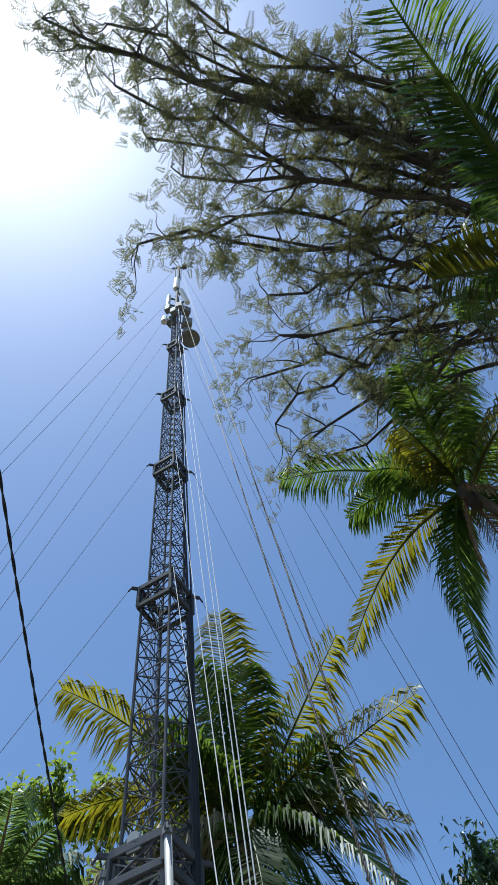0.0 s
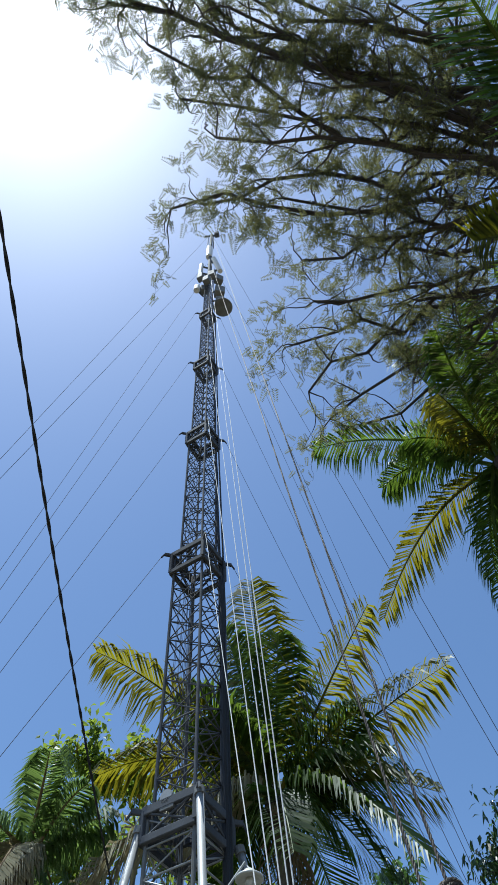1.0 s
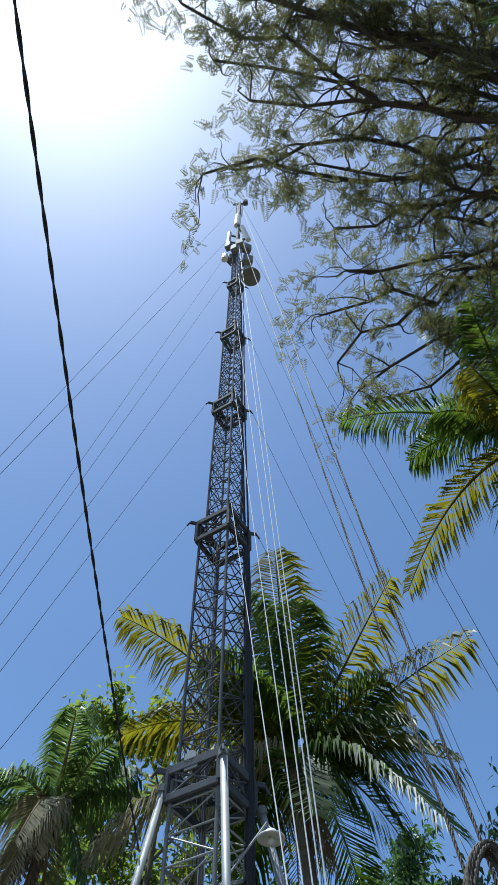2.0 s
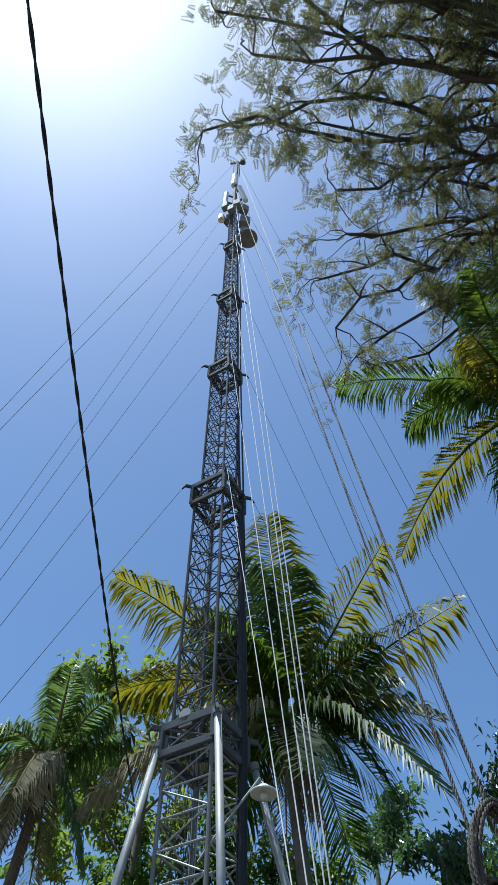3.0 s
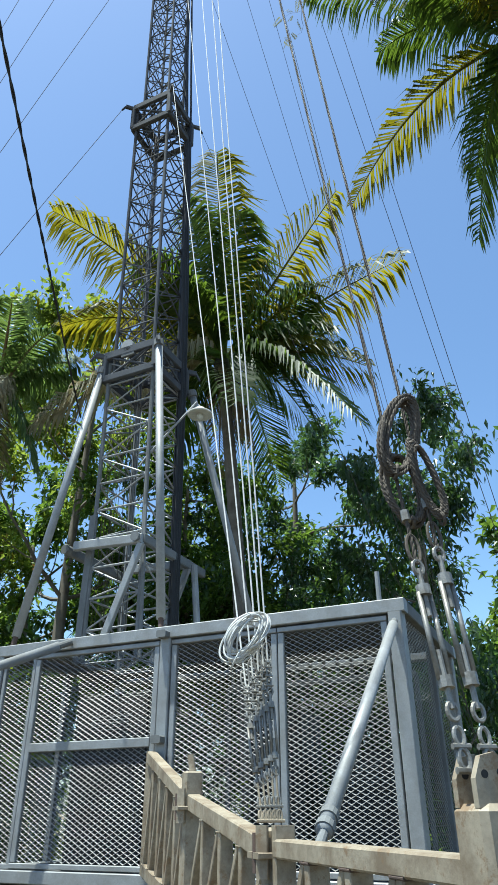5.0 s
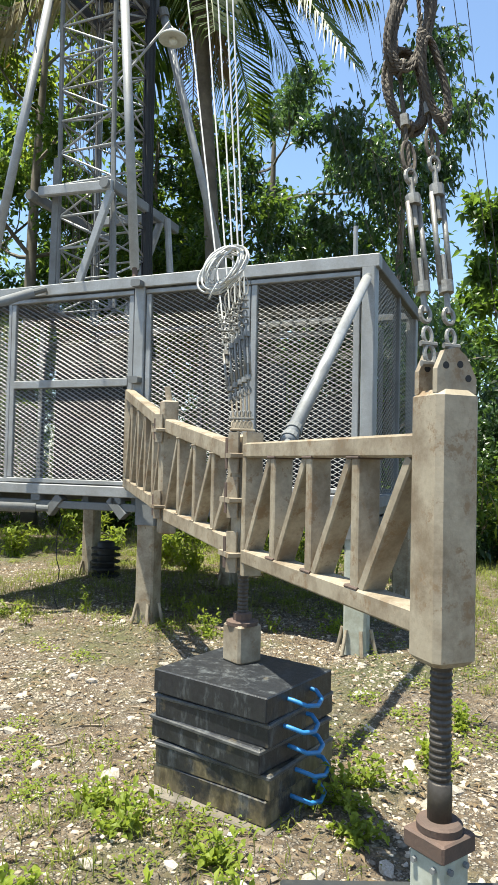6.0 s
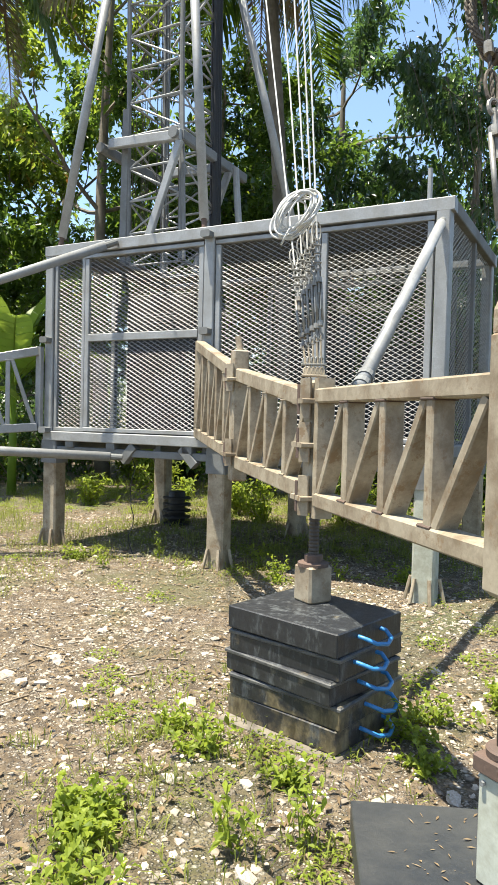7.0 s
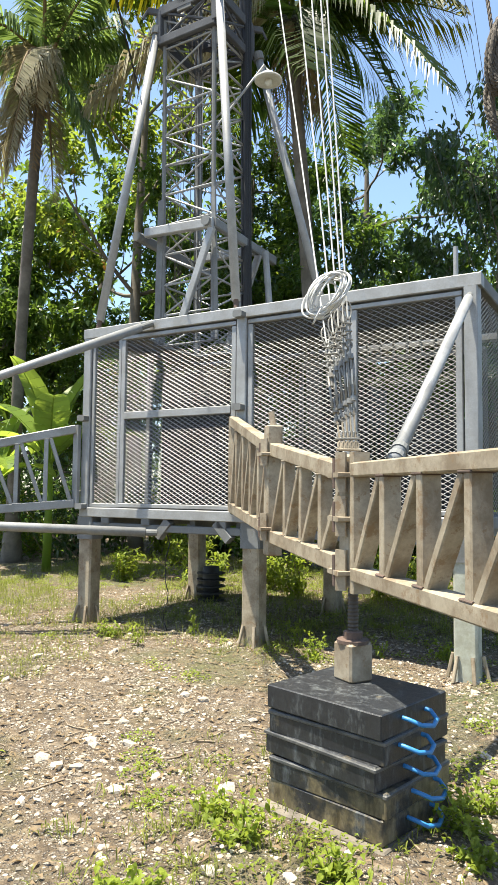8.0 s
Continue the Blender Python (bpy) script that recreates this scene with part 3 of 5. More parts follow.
def mast_build():
    low = 3.4
    for k, (top, w) in enumerate(zip(RINGS, WIDTHS)):
        legs, braces = lattice(low, top, w, 0.029 - 0.0015 * k, 0.0125 - 0.001 * k, 0.385 if k == 0 else 0.51 - 0.035 * k, k > 0)
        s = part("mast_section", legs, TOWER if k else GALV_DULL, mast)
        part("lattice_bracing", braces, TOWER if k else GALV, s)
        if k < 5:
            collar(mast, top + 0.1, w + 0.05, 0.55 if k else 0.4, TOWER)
        low = top - 0.3
    # lower collar of the first section with its pulley
    part("pulley", Shape().tube([(-0.05, -0.47, 7.9), (-0.05, -0.41, 7.9)], 0.1, 18), GALV, mast)
    part("pulley_bracket", Shape().beam((-0.14, -0.44, 7.77), (0.08, -0.44, 7.77), 0.05, 0.12, 0.008), GALV_DULL, mast)
    # long guide beams and gusset plates of the lowest section
    for a, b in CORNERS:
        w = WIDTHS[0]
        wide = 0.1 if (a, b) == (-1, -1) else 0.045
        part("gusset_plate", Shape().beam((a * (w + 0.07), b * (w + 0.03), 3.4), (a * (w + 0.02), b * (w + 0.02), 5.3), wide, 0.03, 0.006), GALV_DULL, mast)
    # tilting yoke at the foot
    for y in (-0.52, 0.62):
        part("yoke_bar", Shape().beam((-0.56, y, 4.86), (0.47, y, 4.8), 0.08, 0.12, 0.012), GALV, mast)
        part("yoke_brace", Shape().beam((0.45, y, 4.74), (-0.06, y, 3.5), 0.06, 0.095, 0.01), GALV, mast)
    for x in (-0.66, 0.45):
        part("yoke_side", Shape().beam((x, -0.5, 4.82), (x, 1.05, 4.78), 0.08, 0.12, 0.012), GALV_DULL, mast)
    for x in (-0.66, 0.4):
        part("pivot_pin", Shape().tube([(x, -0.6, 4.82), (x, -0.5, 4.82)], 0.062, 14), GALV_DULL, mast)
    part("tie_rod", Shape().tube([(0.72, 0.5, 3.45), (0.62, 0.5, 4.72)], 0.045, 10), GALV, mast)
    # cables in a dark bundle up the far corner
    r = random.Random(3)
    for k in range(15):
        w = WIDTHS[0] - 0.02
        pts, ox, oy = [], r.uniform(-0.06, 0.1), r.uniform(-0.12, 0.06)
        for j in range(26 if k < 5 else 10):
            z = 3.5 + j * 1.04
            ww = np.interp(z, RINGS, WIDTHS)
            pts.append((ww + ox + r.uniform(-0.008, 0.008), ww - 0.02 + oy + r.uniform(-0.008, 0.008), z))
        part("feeder_cable", Shape().tube(pts, r.uniform(0.016, 0.026), 6), BLACK, mast, "black feeder cable")
    # halyards inside
    for k in range(6):
        x, y = r.uniform(-0.25, 0.2), r.uniform(-0.28, 0.2)
        part("hoist_wire", Shape().tube([(x, y, 3.5), (x * 0.8, y * 0.8, 13.2)], 0.006, 5), SCREW, mast)
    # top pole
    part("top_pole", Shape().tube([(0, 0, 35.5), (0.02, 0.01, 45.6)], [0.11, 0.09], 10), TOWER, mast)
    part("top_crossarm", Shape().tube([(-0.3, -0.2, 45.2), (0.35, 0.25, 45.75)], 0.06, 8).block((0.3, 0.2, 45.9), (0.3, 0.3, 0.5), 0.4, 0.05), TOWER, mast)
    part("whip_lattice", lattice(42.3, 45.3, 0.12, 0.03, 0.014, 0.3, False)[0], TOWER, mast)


mast_build()


def antenna(x, y, z, r, h, lean, turn, label):
    a = thing("panel_antenna", label, "antenna", "antennas on the mast", at=(axis(z)[0] + x, axis(z)[1] + y, z))
    a.rotation_euler = (radians(lean), 0, radians(turn))
    g = Shape()
    g.lathe([(r * 0.65, 0), (r * 0.75, 0.04), (r * 0.75, h - 0.04), (r * 0.65, h)], (0, 0, 0), 10)
    part("radome", g, ANTENNA, a, "white plastic radome")
    part("clamp", Shape().beam((0, 0, h * 0.2), (-x * 0.8, -y * 0.8, h * 0.2), 0.08, 0.1, 0.01), TOWER, a)
    part("clamp", Shape().beam((0, 0, h * 0.8), (-x * 0.8, -y * 0.8, h * 0.8), 0.08, 0.1, 0.01), TOWER, a)


antenna(-0.05, -0.05, 39.9, 0.24, 2.2, 0, 0, "wide white cylinder antenna near the top of the mast")
antenna(-0.42, -0.2, 36.4, 0.15, 2.2, 0, 20, "slim white panel antenna clamped to the mast")
antenna(0.45, 0.3, 37.0, 0.18, 2.0, 12, -30, "white panel antenna tilted outwards from the mast")
antenna(-0.45, -0.35, 33.3, 0.2, 1.7, -10, 40, "short white panel antenna clamped to the mast")


def radio(x, y, z, s):
    a = thing("radio_unit", "grey radio unit box bolted to the mast below the antennas", "radio unit", "radio units on the mast", at=(axis(z)[0] + x, axis(z)[1] + y, z))
    part("body", Shape().block((0, 0, 0), (0.3 * s, 0.26 * s, 0.6 * s), rng.uniform(0, 1.5), 0.03), GALV_DULL, a)
    part("bracket", Shape().beam((0, 0, 0), (-x * 0.7, -y * 0.7, 0), 0.08, 0.1, 0.01), TOWER, a)


for x, y, z, s in ((-0.35, 0.1, 34.6, 1.2), (0.3, -0.2, 35.0, 1.2), (0.35, 0.3, 35.6, 1.3), (0.1, -0.35, 34.0, 1.1), (0.42, 0.25, 33.2, 1.5), (0.4, 0.3, 31.9, 1.2), (-0.3, -0.3, 35.4, 1.1)):
    radio(x, y, z, s)
dish = thing("dish_antenna", "round grey microwave dish antenna facing down the mast side", "dish antenna", at=(axis(30)[0] + 0.55, axis(30)[1] + 0.3, 30.8))
part("reflector", Shape().lathe([(0.1, 0.36), (0.3, 0.25), (0.4, 0.1), (0.42, 0.0), (0.36, -0.02), (0.08, 0.02)], (0, 0, 0), 24), GALV_DULL, dish, "", True)
part("mount", Shape().beam((0, 0, 0.3), (-0.3, -0.1, 0.6), 0.1, 0.12, 0.02).tube([(0, 0, 0.36), (0, 0, 1.2)], 0.1, 10), TOWER, dish)

# raking struts from the first collar to the cage corners
STRUTS = [((MX - 0.5, MY - 0.46, 7.62), (X0 + 0.03, Y0 + 0.08, Z1 + 0.02)), ((MX + 0.46, MY - 0.47, 7.82), (XM - 0.16, Y0 + 0.1, Z1 + 0.02)),
          ((MX + 0.47, MY + 0.48, 7.5), (XM + 0.06, Y1 - 0.1, Z1 + 0.02)), ((MX - 0.48, MY + 0.48, 7.6), (X0 + 0.04, Y1 - 0.1, Z1 + 0.02))]
for a, b in STRUTS:
    a, b = Vector(a), Vector(b)
    s = thing("raking_strut", "long grey steel pipe strut from cage corner to mast collar", "pipe strut", "struts round the mast", at=b)
    d = a - b
    part("pipe", Shape().tube([d * 0.03, d * 0.985], 0.052, 14), GALV, s, "", True)
    part("fork_end", Shape().tube([d * 0.975, d * 1.0], 0.075, 12), GALV_DULL, s)
    part("fork_end", Shape().tube([d * 0.0, d * 0.03], 0.03, 10), RUST, s)

# lamp on its arm
lamp = thing("flood_lamp", "round enamel lamp shade on a thin pipe arm", "lamp", at=(-0.29, 1.02, 6.62))
part("shade", Shape().lathe([(0.025, 0.12), (0.06, 0.11), (0.11, 0.06), (0.168, 0.025), (0.172, 0.0), (0.15, 0.0), (0.08, 0.02)], (0, 0, 0), 24), LAMP, lamp, "white enamel shade", True)
part("bulb", Shape().lathe([(0.02, 0.05), (0.045, 0.0), (0.05, -0.03), (0.02, -0.07)], (0, 0, 0), 14), LAMP, lamp, "clear glass bulb", True)
part("arm", Shape().tube([(0, 0, 0.13), (-0.05, -0.01, 0.22), (-0.6, -0.25, -0.55), (-0.72, -0.3, -0.75)], 0.016, 8), GALV, lamp)


# ---- outrigger arms ----
def truss(p0, p1, z0, z1, bays, chord=0.085, deep=0.1, mat=TAN, ends=True):
    """A ladder truss between two plan points; z0 and z1: (bottom, top) at either end. Returns its members as shapes."""
    a, b = Vector((*p0, 0)), Vector((*p1, 0))

    def at(f, top):
        z = (z0[top] + (z1[top] - z0[top]) * f) + (-chord / 2 if top else chord / 2)
        return a.lerp(b, f) + Vector((0, 0, z))
    out = [("top_chord", Shape().beam(at(0, 1), at(1, 1), deep, chord, 0.008)), ("bottom_chord", Shape().beam(at(0, 0), at(1, 0), deep, chord, 0.008))]
    up = Vector((0, 0, chord / 2))
    along = (b - a).normalized()
    side = along.cross(Vector((0, 0, 1)))
    for k in range(bays):
        f0, f1 = k / bays, (k + 1) / bays
        if k > 0:
            for top in (0, 1):
                w = at(f0, top) + up * (-0.97 if top else 0.97)
                out.append(("weld", Shape().beam(w - along * 0.055, w + along * 0.035, deep * 1.02, 0.014, 0.005)))
            out.append(("upright", Shape().beam(at(f0, 0) + up, at(f0, 1) - up, deep * 0.9, 0.05, 0.006, along)))
        g = 0.045 / (b - a).length
        out.append(("diagonal", Shape().beam(at(f0 + g, 0) + up, at(f1 - g, 1) - up, deep * 0.85, 0.045, 0.006, along)))
    return out


BX, BY = 2.3, -2.65
PX, PY = 3.45, -3.86


def hinge(parent, p, z, along, mat=TAN):
    """Two ears with a bolt."""
    side = along.cross(Vector((0, 0, 1)))
    q = Vector((*p, z))
    h = part("hinge", Shape().beam(q - side * 0.1 - Vector((0, 0, 0.02)), q + side * 0.115 - Vector((0, 0, 0.02)), 0.17, 0.026, 0.004), mat, parent)
    part("bolt", Shape().tube([q + side * 0.095 - Vector((0, 0, 0.09)), q + side * 0.095 + Vector((0, 0, 0.07))], 0.022, 8), RUST, h)
    part("ear", Shape().beam(q + side * 0.085 + along * 0.05 - Vector((0, 0, 0.11)), q + side * 0.085 + along * 0.05 + Vector((0, 0, 0.1)), 0.06, 0.02, 0.004), mat, h)


def arm(x0, y0, dx, dy, label, mat=TAN, far=True):
    """An inner arm from a cage post down to its jack post, and an outer one on to the anchor post."""
    o = Vector((x0, y0, 0))
    A, B, C = (x0 + dx * 0.5, y0 + dy * 0.5), (x0 + dx, y0 + dy), (x0 + dx + math.copysign(1.15, dx), y0 + dy + math.copysign(1.21, dy))
    th = thing("truss_outrigger", label, "outrigger", "outriggers of the cage", at=(B[0], B[1], 0))
    inv = Matrix.Translation((-B[0], -B[1], 0))
    before = set(scene.collection.objects)
    along = Vector((dx, dy, 0)).normalized()
    na = math.atan2(along.y, along.x)
    e = along * 0.06
    for n, s in truss((x0 + e.x, y0 + e.y), (A[0] - e.x, A[1] - e.y), (1.35, 2.34), (1.215, 1.96), 5, 0.1, 0.09, mat):
        part(n, s, mat, th)
    for n, s in truss((A[0] + e.x, A[1] + e.y), (B[0] - e.x, B[1] - e.y), (1.17, 1.945), (1.12, 1.72), 4, 0.1, 0.09, mat):
        part(n, s, mat, th)
    part("end_post", Shape().beam((x0 + e.x * 0.6, y0 + e.y * 0.6, 1.36), (x0 + e.x * 0.6, y0 + e.y * 0.6, 2.34), 0.08, 0.06, 0.006), mat, th)
    hp = part("hinge_post", Shape().block((A[0], A[1], 1.58), (0.125, 0.125, 1.02), na, 0.012), mat, th)
    part("lug", Shape().beam((A[0], A[1], 2.09), (A[0] - 0.02, A[1], 2.2), 0.05, 0.02, 0.004), mat, hp)
    for z in (1.88, 1.3):
        hinge(hp, A, z, along, mat)
    if not far:
        for ob in set(scene.collection.objects) - before:
            ob.matrix_parent_inverse = inv if ob.parent == th else Matrix()
        return th
    jp = part("jack_post", Shape().block((B[0], B[1], 1.42), (0.12, 0.12, 0.7), na, 0.014), mat, th)
    for z in (1.68, 1.45, 1.17):
        hinge(jp, B, z, along, mat)
    out = Vector((C[0] - B[0], C[1] - B[1], 0)).normalized()
    no = math.atan2(out.y, out.x)
    for n, s in truss((B[0] + out.x * 0.09, B[1] + out.y * 0.09), (C[0] - out.x * 0.075, C[1] - out.y * 0.075), (1.11, 1.725), (1.11, 1.725), 4, 0.075, 0.105, mat):
        part(n, s, RUST if n == "weld" else mat, th, "rusty weld bead" if n == "weld" else "")
    part("end_post", Shape().beam((B[0] + out.x * 0.095, B[1] + out.y * 0.095, 1.05), (B[0] + out.x * 0.095, B[1] + out.y * 0.095, 1.78), 0.1, 0.05, 0.006, out), mat, th)
    ap = part("anchor_post", Shape().block((C[0], C[1], 1.445), (0.15, 0.15, 0.81), no, 0.018), mat, th)
    side = out.cross(Vector((0, 0, 1)))
    for k in (-0.045, 0.045):
        q = Vector((C[0], C[1], 1.85)) + out * k
        lug = Shape()
        up_z = Vector((0, 0, 1))
        prof = [(-0.07, -0.01), (0.07, -0.01), (0.07, 0.06), (0.045, 0.115), (0.0, 0.125), (-0.035, 0.1), (-0.07, 0.035)]
        lug.skin([lug.ring(q - out * 0.011, side, up_z, prof), lug.ring(q + out * 0.011, side, up_z, prof)], 7)
        lp = part("lug_plate", lug, mat, ap)
        for hx, hz in ((-0.04, 0.035), (-0.01, 0.075), (0.04, 0.07)):
            c = q + side * hx + up_z * hz
            part("pin_hole", Shape().tube([c - out * 0.0125, c + out * 0.0125], 0.011, 10), BLACK, ap)
    for p, zb, zt, r in ((B, 0.8, 1.08, 0.026), (C, 0.62, 1.05, 0.03)):
        prof = []
        z = zb
        while z < zt:
            prof += [(r, z), (r * 1.12, z + 0.006), (r * 1.12, z + 0.011), (r, z + 0.017)]
            z += 0.02
        part("jack_screw", Shape().lathe(prof, (p[0], p[1], 0), 14), SCREW, th, "threaded steel jack screw")
    # feet
    part("jack_foot", Shape().block((B[0], B[1], 0.69), (0.15, 0.15, 0.2), na + 0.3, 0.012), mat, th)
    part("jack_collar", Shape().lathe([(0.03, 0.78), (0.085, 0.782), (0.085, 0.8), (0.05, 0.805), (0.05, 0.84), (0.028, 0.845)], (B[0], B[1], 0), 14), RUST, th)
    foot = part("jack_foot", Shape().block((C[0], C[1], 0.325), (0.125, 0.125, 0.35), no + 0.25, 0.01), CONCRETE, th, "pale weathered square jack foot")
    part("foot_plate", Shape().block((C[0], C[1], 0.525), (0.15, 0.15, 0.055), no + 0.25, 0.006), RUST, th)
    part("jack_collar", Shape().lathe([(0.03, 0.552), (0.066, 0.553), (0.068, 0.575), (0.06, 0.582), (0.03, 0.584)], (C[0], C[1], 0), 24), RUST, th)
    part("screw_shank", Shape().lathe([(0.036, 0.58), (0.036, 0.69), (0.03, 0.695)], (C[0], C[1], 0), 18), SCREW, th, "", True)
    for s in (-1, 1):
        for u in (-1, 1):
            d = Vector((math.cos(no + 0.25), math.sin(no + 0.25), 0))
            t = Vector((-d.y, d.x, 0))
            for v, w in ((d, t), (t, d)):
                q = Vector((C[0], C[1], 0.47)) + v * s * 0.064 + w * u * 0.035
                part("bolt", Shape().tube([q, q + v * s * 0.012], 0.009, 6), GALV_DULL, foot)
    for ob in set(scene.collection.objects) - before:
        ob.matrix_parent_inverse = inv if ob.parent == th else Matrix()
    return th


arm(-0.1, -0.02, 2.4, -2.63, "tan rust-stained steel truss outrigger arm standing on jack screws")
arm(X0 - 0.06, -0.02, -2.35, -2.63, "grey steel truss outrigger arm hinged to the cage corner", GALV, False)


def stay(a, b, r, label):
    a, b = Vector(a), Vector(b)
    s = thing("stay_pipe", label, "pipe stay", "pipe stays of the arms", at=b)
    d = a - b
    part("pipe", Shape().tube([d * 0.04, d * 0.97], r, 14), GALV, s, "", True)
    for f in (0.045, 0.075):
        part("ring", Shape().tube([d * f, d * (f + 0.015)], r * 1.2, 14), GALV_DULL, s)
    part("eye", Shape().tube([d * 0.965, d * 1.0], r * 0.7, 10), GALV_DULL, s)
    part("eye", Shape().tube([d * 0.0, d * 0.045], r * 0.6, 10), GALV_DULL, s)


stay((X1 - 0.06, Y0 - 0.1, 3.3), (BX + 0.16, BY + 0.12, 1.68), 0.042, "grey steel pipe stay from the cage corner down to the arm")
stay((-1.17, Y0 - 0.09, 3.46), (-4.6, -2.6, 1.78), 0.05, "grey steel pipe stay from the cage top to an outrigger arm")
stay((-1.05, Y0 - 0.1, 1.1), (-4.6, -2.6, 1.26), 0.05, "grey steel pipe stay under the cage to an outrigger arm")

# ---- pads under the jacks ----
def pad(centre, z, sx, sy, sz, turn, label, handle, mat, lip=0.0):
    p = thing("outrigger_pad", label, "outrigger pad", "pads under the jacks", at=(centre[0], centre[1], z))
    p.rotation_euler = (rng.uniform(-0.01, 0.01), rng.uniform(-0.01, 0.01), turn) if handle else (0, 0, turn)
    g = Shape().block((0, 0, sz / 2), (sx, sy, sz), 0, 0.005)
    part("slab", g, mat, p)
    if lip:
        part("lip", Shape().block((0, 0, sz * 0.87), (sx + lip * 2, sy + lip * 2, sz * 0.17), 0, 0.004), PAD_LIP, p, "worn grey moulded edge")
    if not handle:
        part("rope_handle", Shape().tube([(-sx / 2 + 0.02, -0.24, 0.06), (-sx / 2 - 0.05, -0.24, 0.05), (-sx / 2 - 0.09, -0.2, 0.02), (-sx / 2 - 0.05, -0.16, 0.04), (-sx / 2 + 0.02, -0.16, 0.06)], 0.014, 8), BLACK, p, "black rope handle")
    if handle:
        x, y = sx / 2, handle
        loop = [(x - 0.02, y - 0.1, sz * 0.62), (x + 0.03, y - 0.1, sz * 0.6), (x + 0.085, y - 0.07, sz * 0.42), (x + 0.1, y + 0.0, sz * 0.3), (x + 0.08, y + 0.07, sz * 0.38), (x + 0.03, y + 0.1, sz * 0.58), (x - 0.02, y + 0.1, sz * 0.6)]
        loop = [Vector(q) for q in loop]
        fine = []
        for i in range(len(loop) - 1):
            for k in range(3):
                fine.append(loop[i].lerp(loop[i + 1], k / 3))
        part("rope_handle", Shape().tube(fine + [loop[-1]], 0.0105, 8), BLUE, p, "bright blue rope handle", True)
    return p


r = random.Random(5)
cx, cy, ang = 2.37, -2.78, math.atan2(-0.16, 0.66)
board = thing("wooden_board", "old weathered board lying on the ground under the pads", "board", at=(cx - 0.01, cy - 0.02, 0.0))
board.rotation_euler = (0, 0, ang + 0.05)
part("plank", Shape().block((0, 0, 0.012), (0.71, 0.625, 0.03), 0, 0.008), BARK, board)
for k in range(5):
    # the face with handles turns to the side away from the sun
    pad((cx + r.uniform(-0.012, 0.012), cy + r.uniform(-0.012, 0.012)), 0.027 + k * 0.1135, 0.68, 0.575, 0.112, ang + (-0.01, 0.012, -0.05, 0.008, -0.005)[k],
        "black scuffed plastic pad with blue rope handle, in a stack", -0.02 + r.uniform(-0.06, 0.06), PAD_MUDDY if k < 2 else PAD_CLEAN, (0, 0.004, 0.008, 0.005, 0)[k])
pad((PX + 0.02, PY - 0.02), 0.02, 0.9, 0.9, 0.13, math.atan2(0.39, 0.92), "dark slate-grey plastic pad lying on the ground", 0, PAD_SLATE)


# ---- guys ----
def turnbuckle(name_parent, a, b, r):
    """An open-bodied turnbuckle with an eye at each end, from a to b."""
    a, b = Vector(a), Vector(b)
    d = b - a
    u = d.normalized()
    s = u.orthogonal().normalized()
    t = part("turnbuckle", Shape().tube([a + d * 0.22 + s * r * 1.6, a + d * 0.78 + s * r * 1.6], r * 0.7, 7).tube([a + d * 0.22 - s * r * 1.6, a + d * 0.78 - s * r * 1.6], r * 0.7, 7), HARDWARE, name_parent, "", True)
    part("collar", Shape().tube([a + d * 0.17, a + d * 0.24], r * 1.9, 9), HARDWARE, t)
    part("collar", Shape().tube([a + d * 0.76, a + d * 0.83], r * 1.9, 9), HARDWARE, t)
    part("rod", Shape().tube([a + d * 0.05, a + d * 0.4], r * 0.75, 7), HARDWARE, t)
    part("rod", Shape().tube([a + d * 0.62, a + d * 0.95], r * 0.75, 7), HARDWARE, t)
    for p in (a + u * r * 1.5, b - u * r * 1.5):
        part("eye", Shape().torus(p, s, u, r * 1.5, r * 2.0, r * 0.6, 14, 6), HARDWARE, t)
    return t


def shackle(parent, p, u, r, mat=HARDWARE):
    s = u.orthogonal().normalized()
    part("shackle", Shape().torus(p, u, s, r * 2.3, r * 1.4, r * 0.6, 14, 6).tube([p - u * r * 2.4 - s * r * 2.6, p - u * r * 2.4 + s * r * 2.6], r * 0.8, 7), mat, parent)


def twisted(a, b, r, turns, n):
    """Three strands laid round each other."""
    g = Shape()
    a, b = Vector(a), Vector(b)
    d = (b - a).normalized()
    x = d.orthogonal().normalized()
    y = d.cross(x)
    for k in range(3):
        pts = []
        for i in range(n + 1):
            w = 6.28319 * (turns * i / n + k / 3)
            pts.append(a.lerp(b, i / n) + (x * math.cos(w) + y * math.sin(w)) * r * 0.5)
        g.tube(pts, r * 0.56, 5, False)
    return g


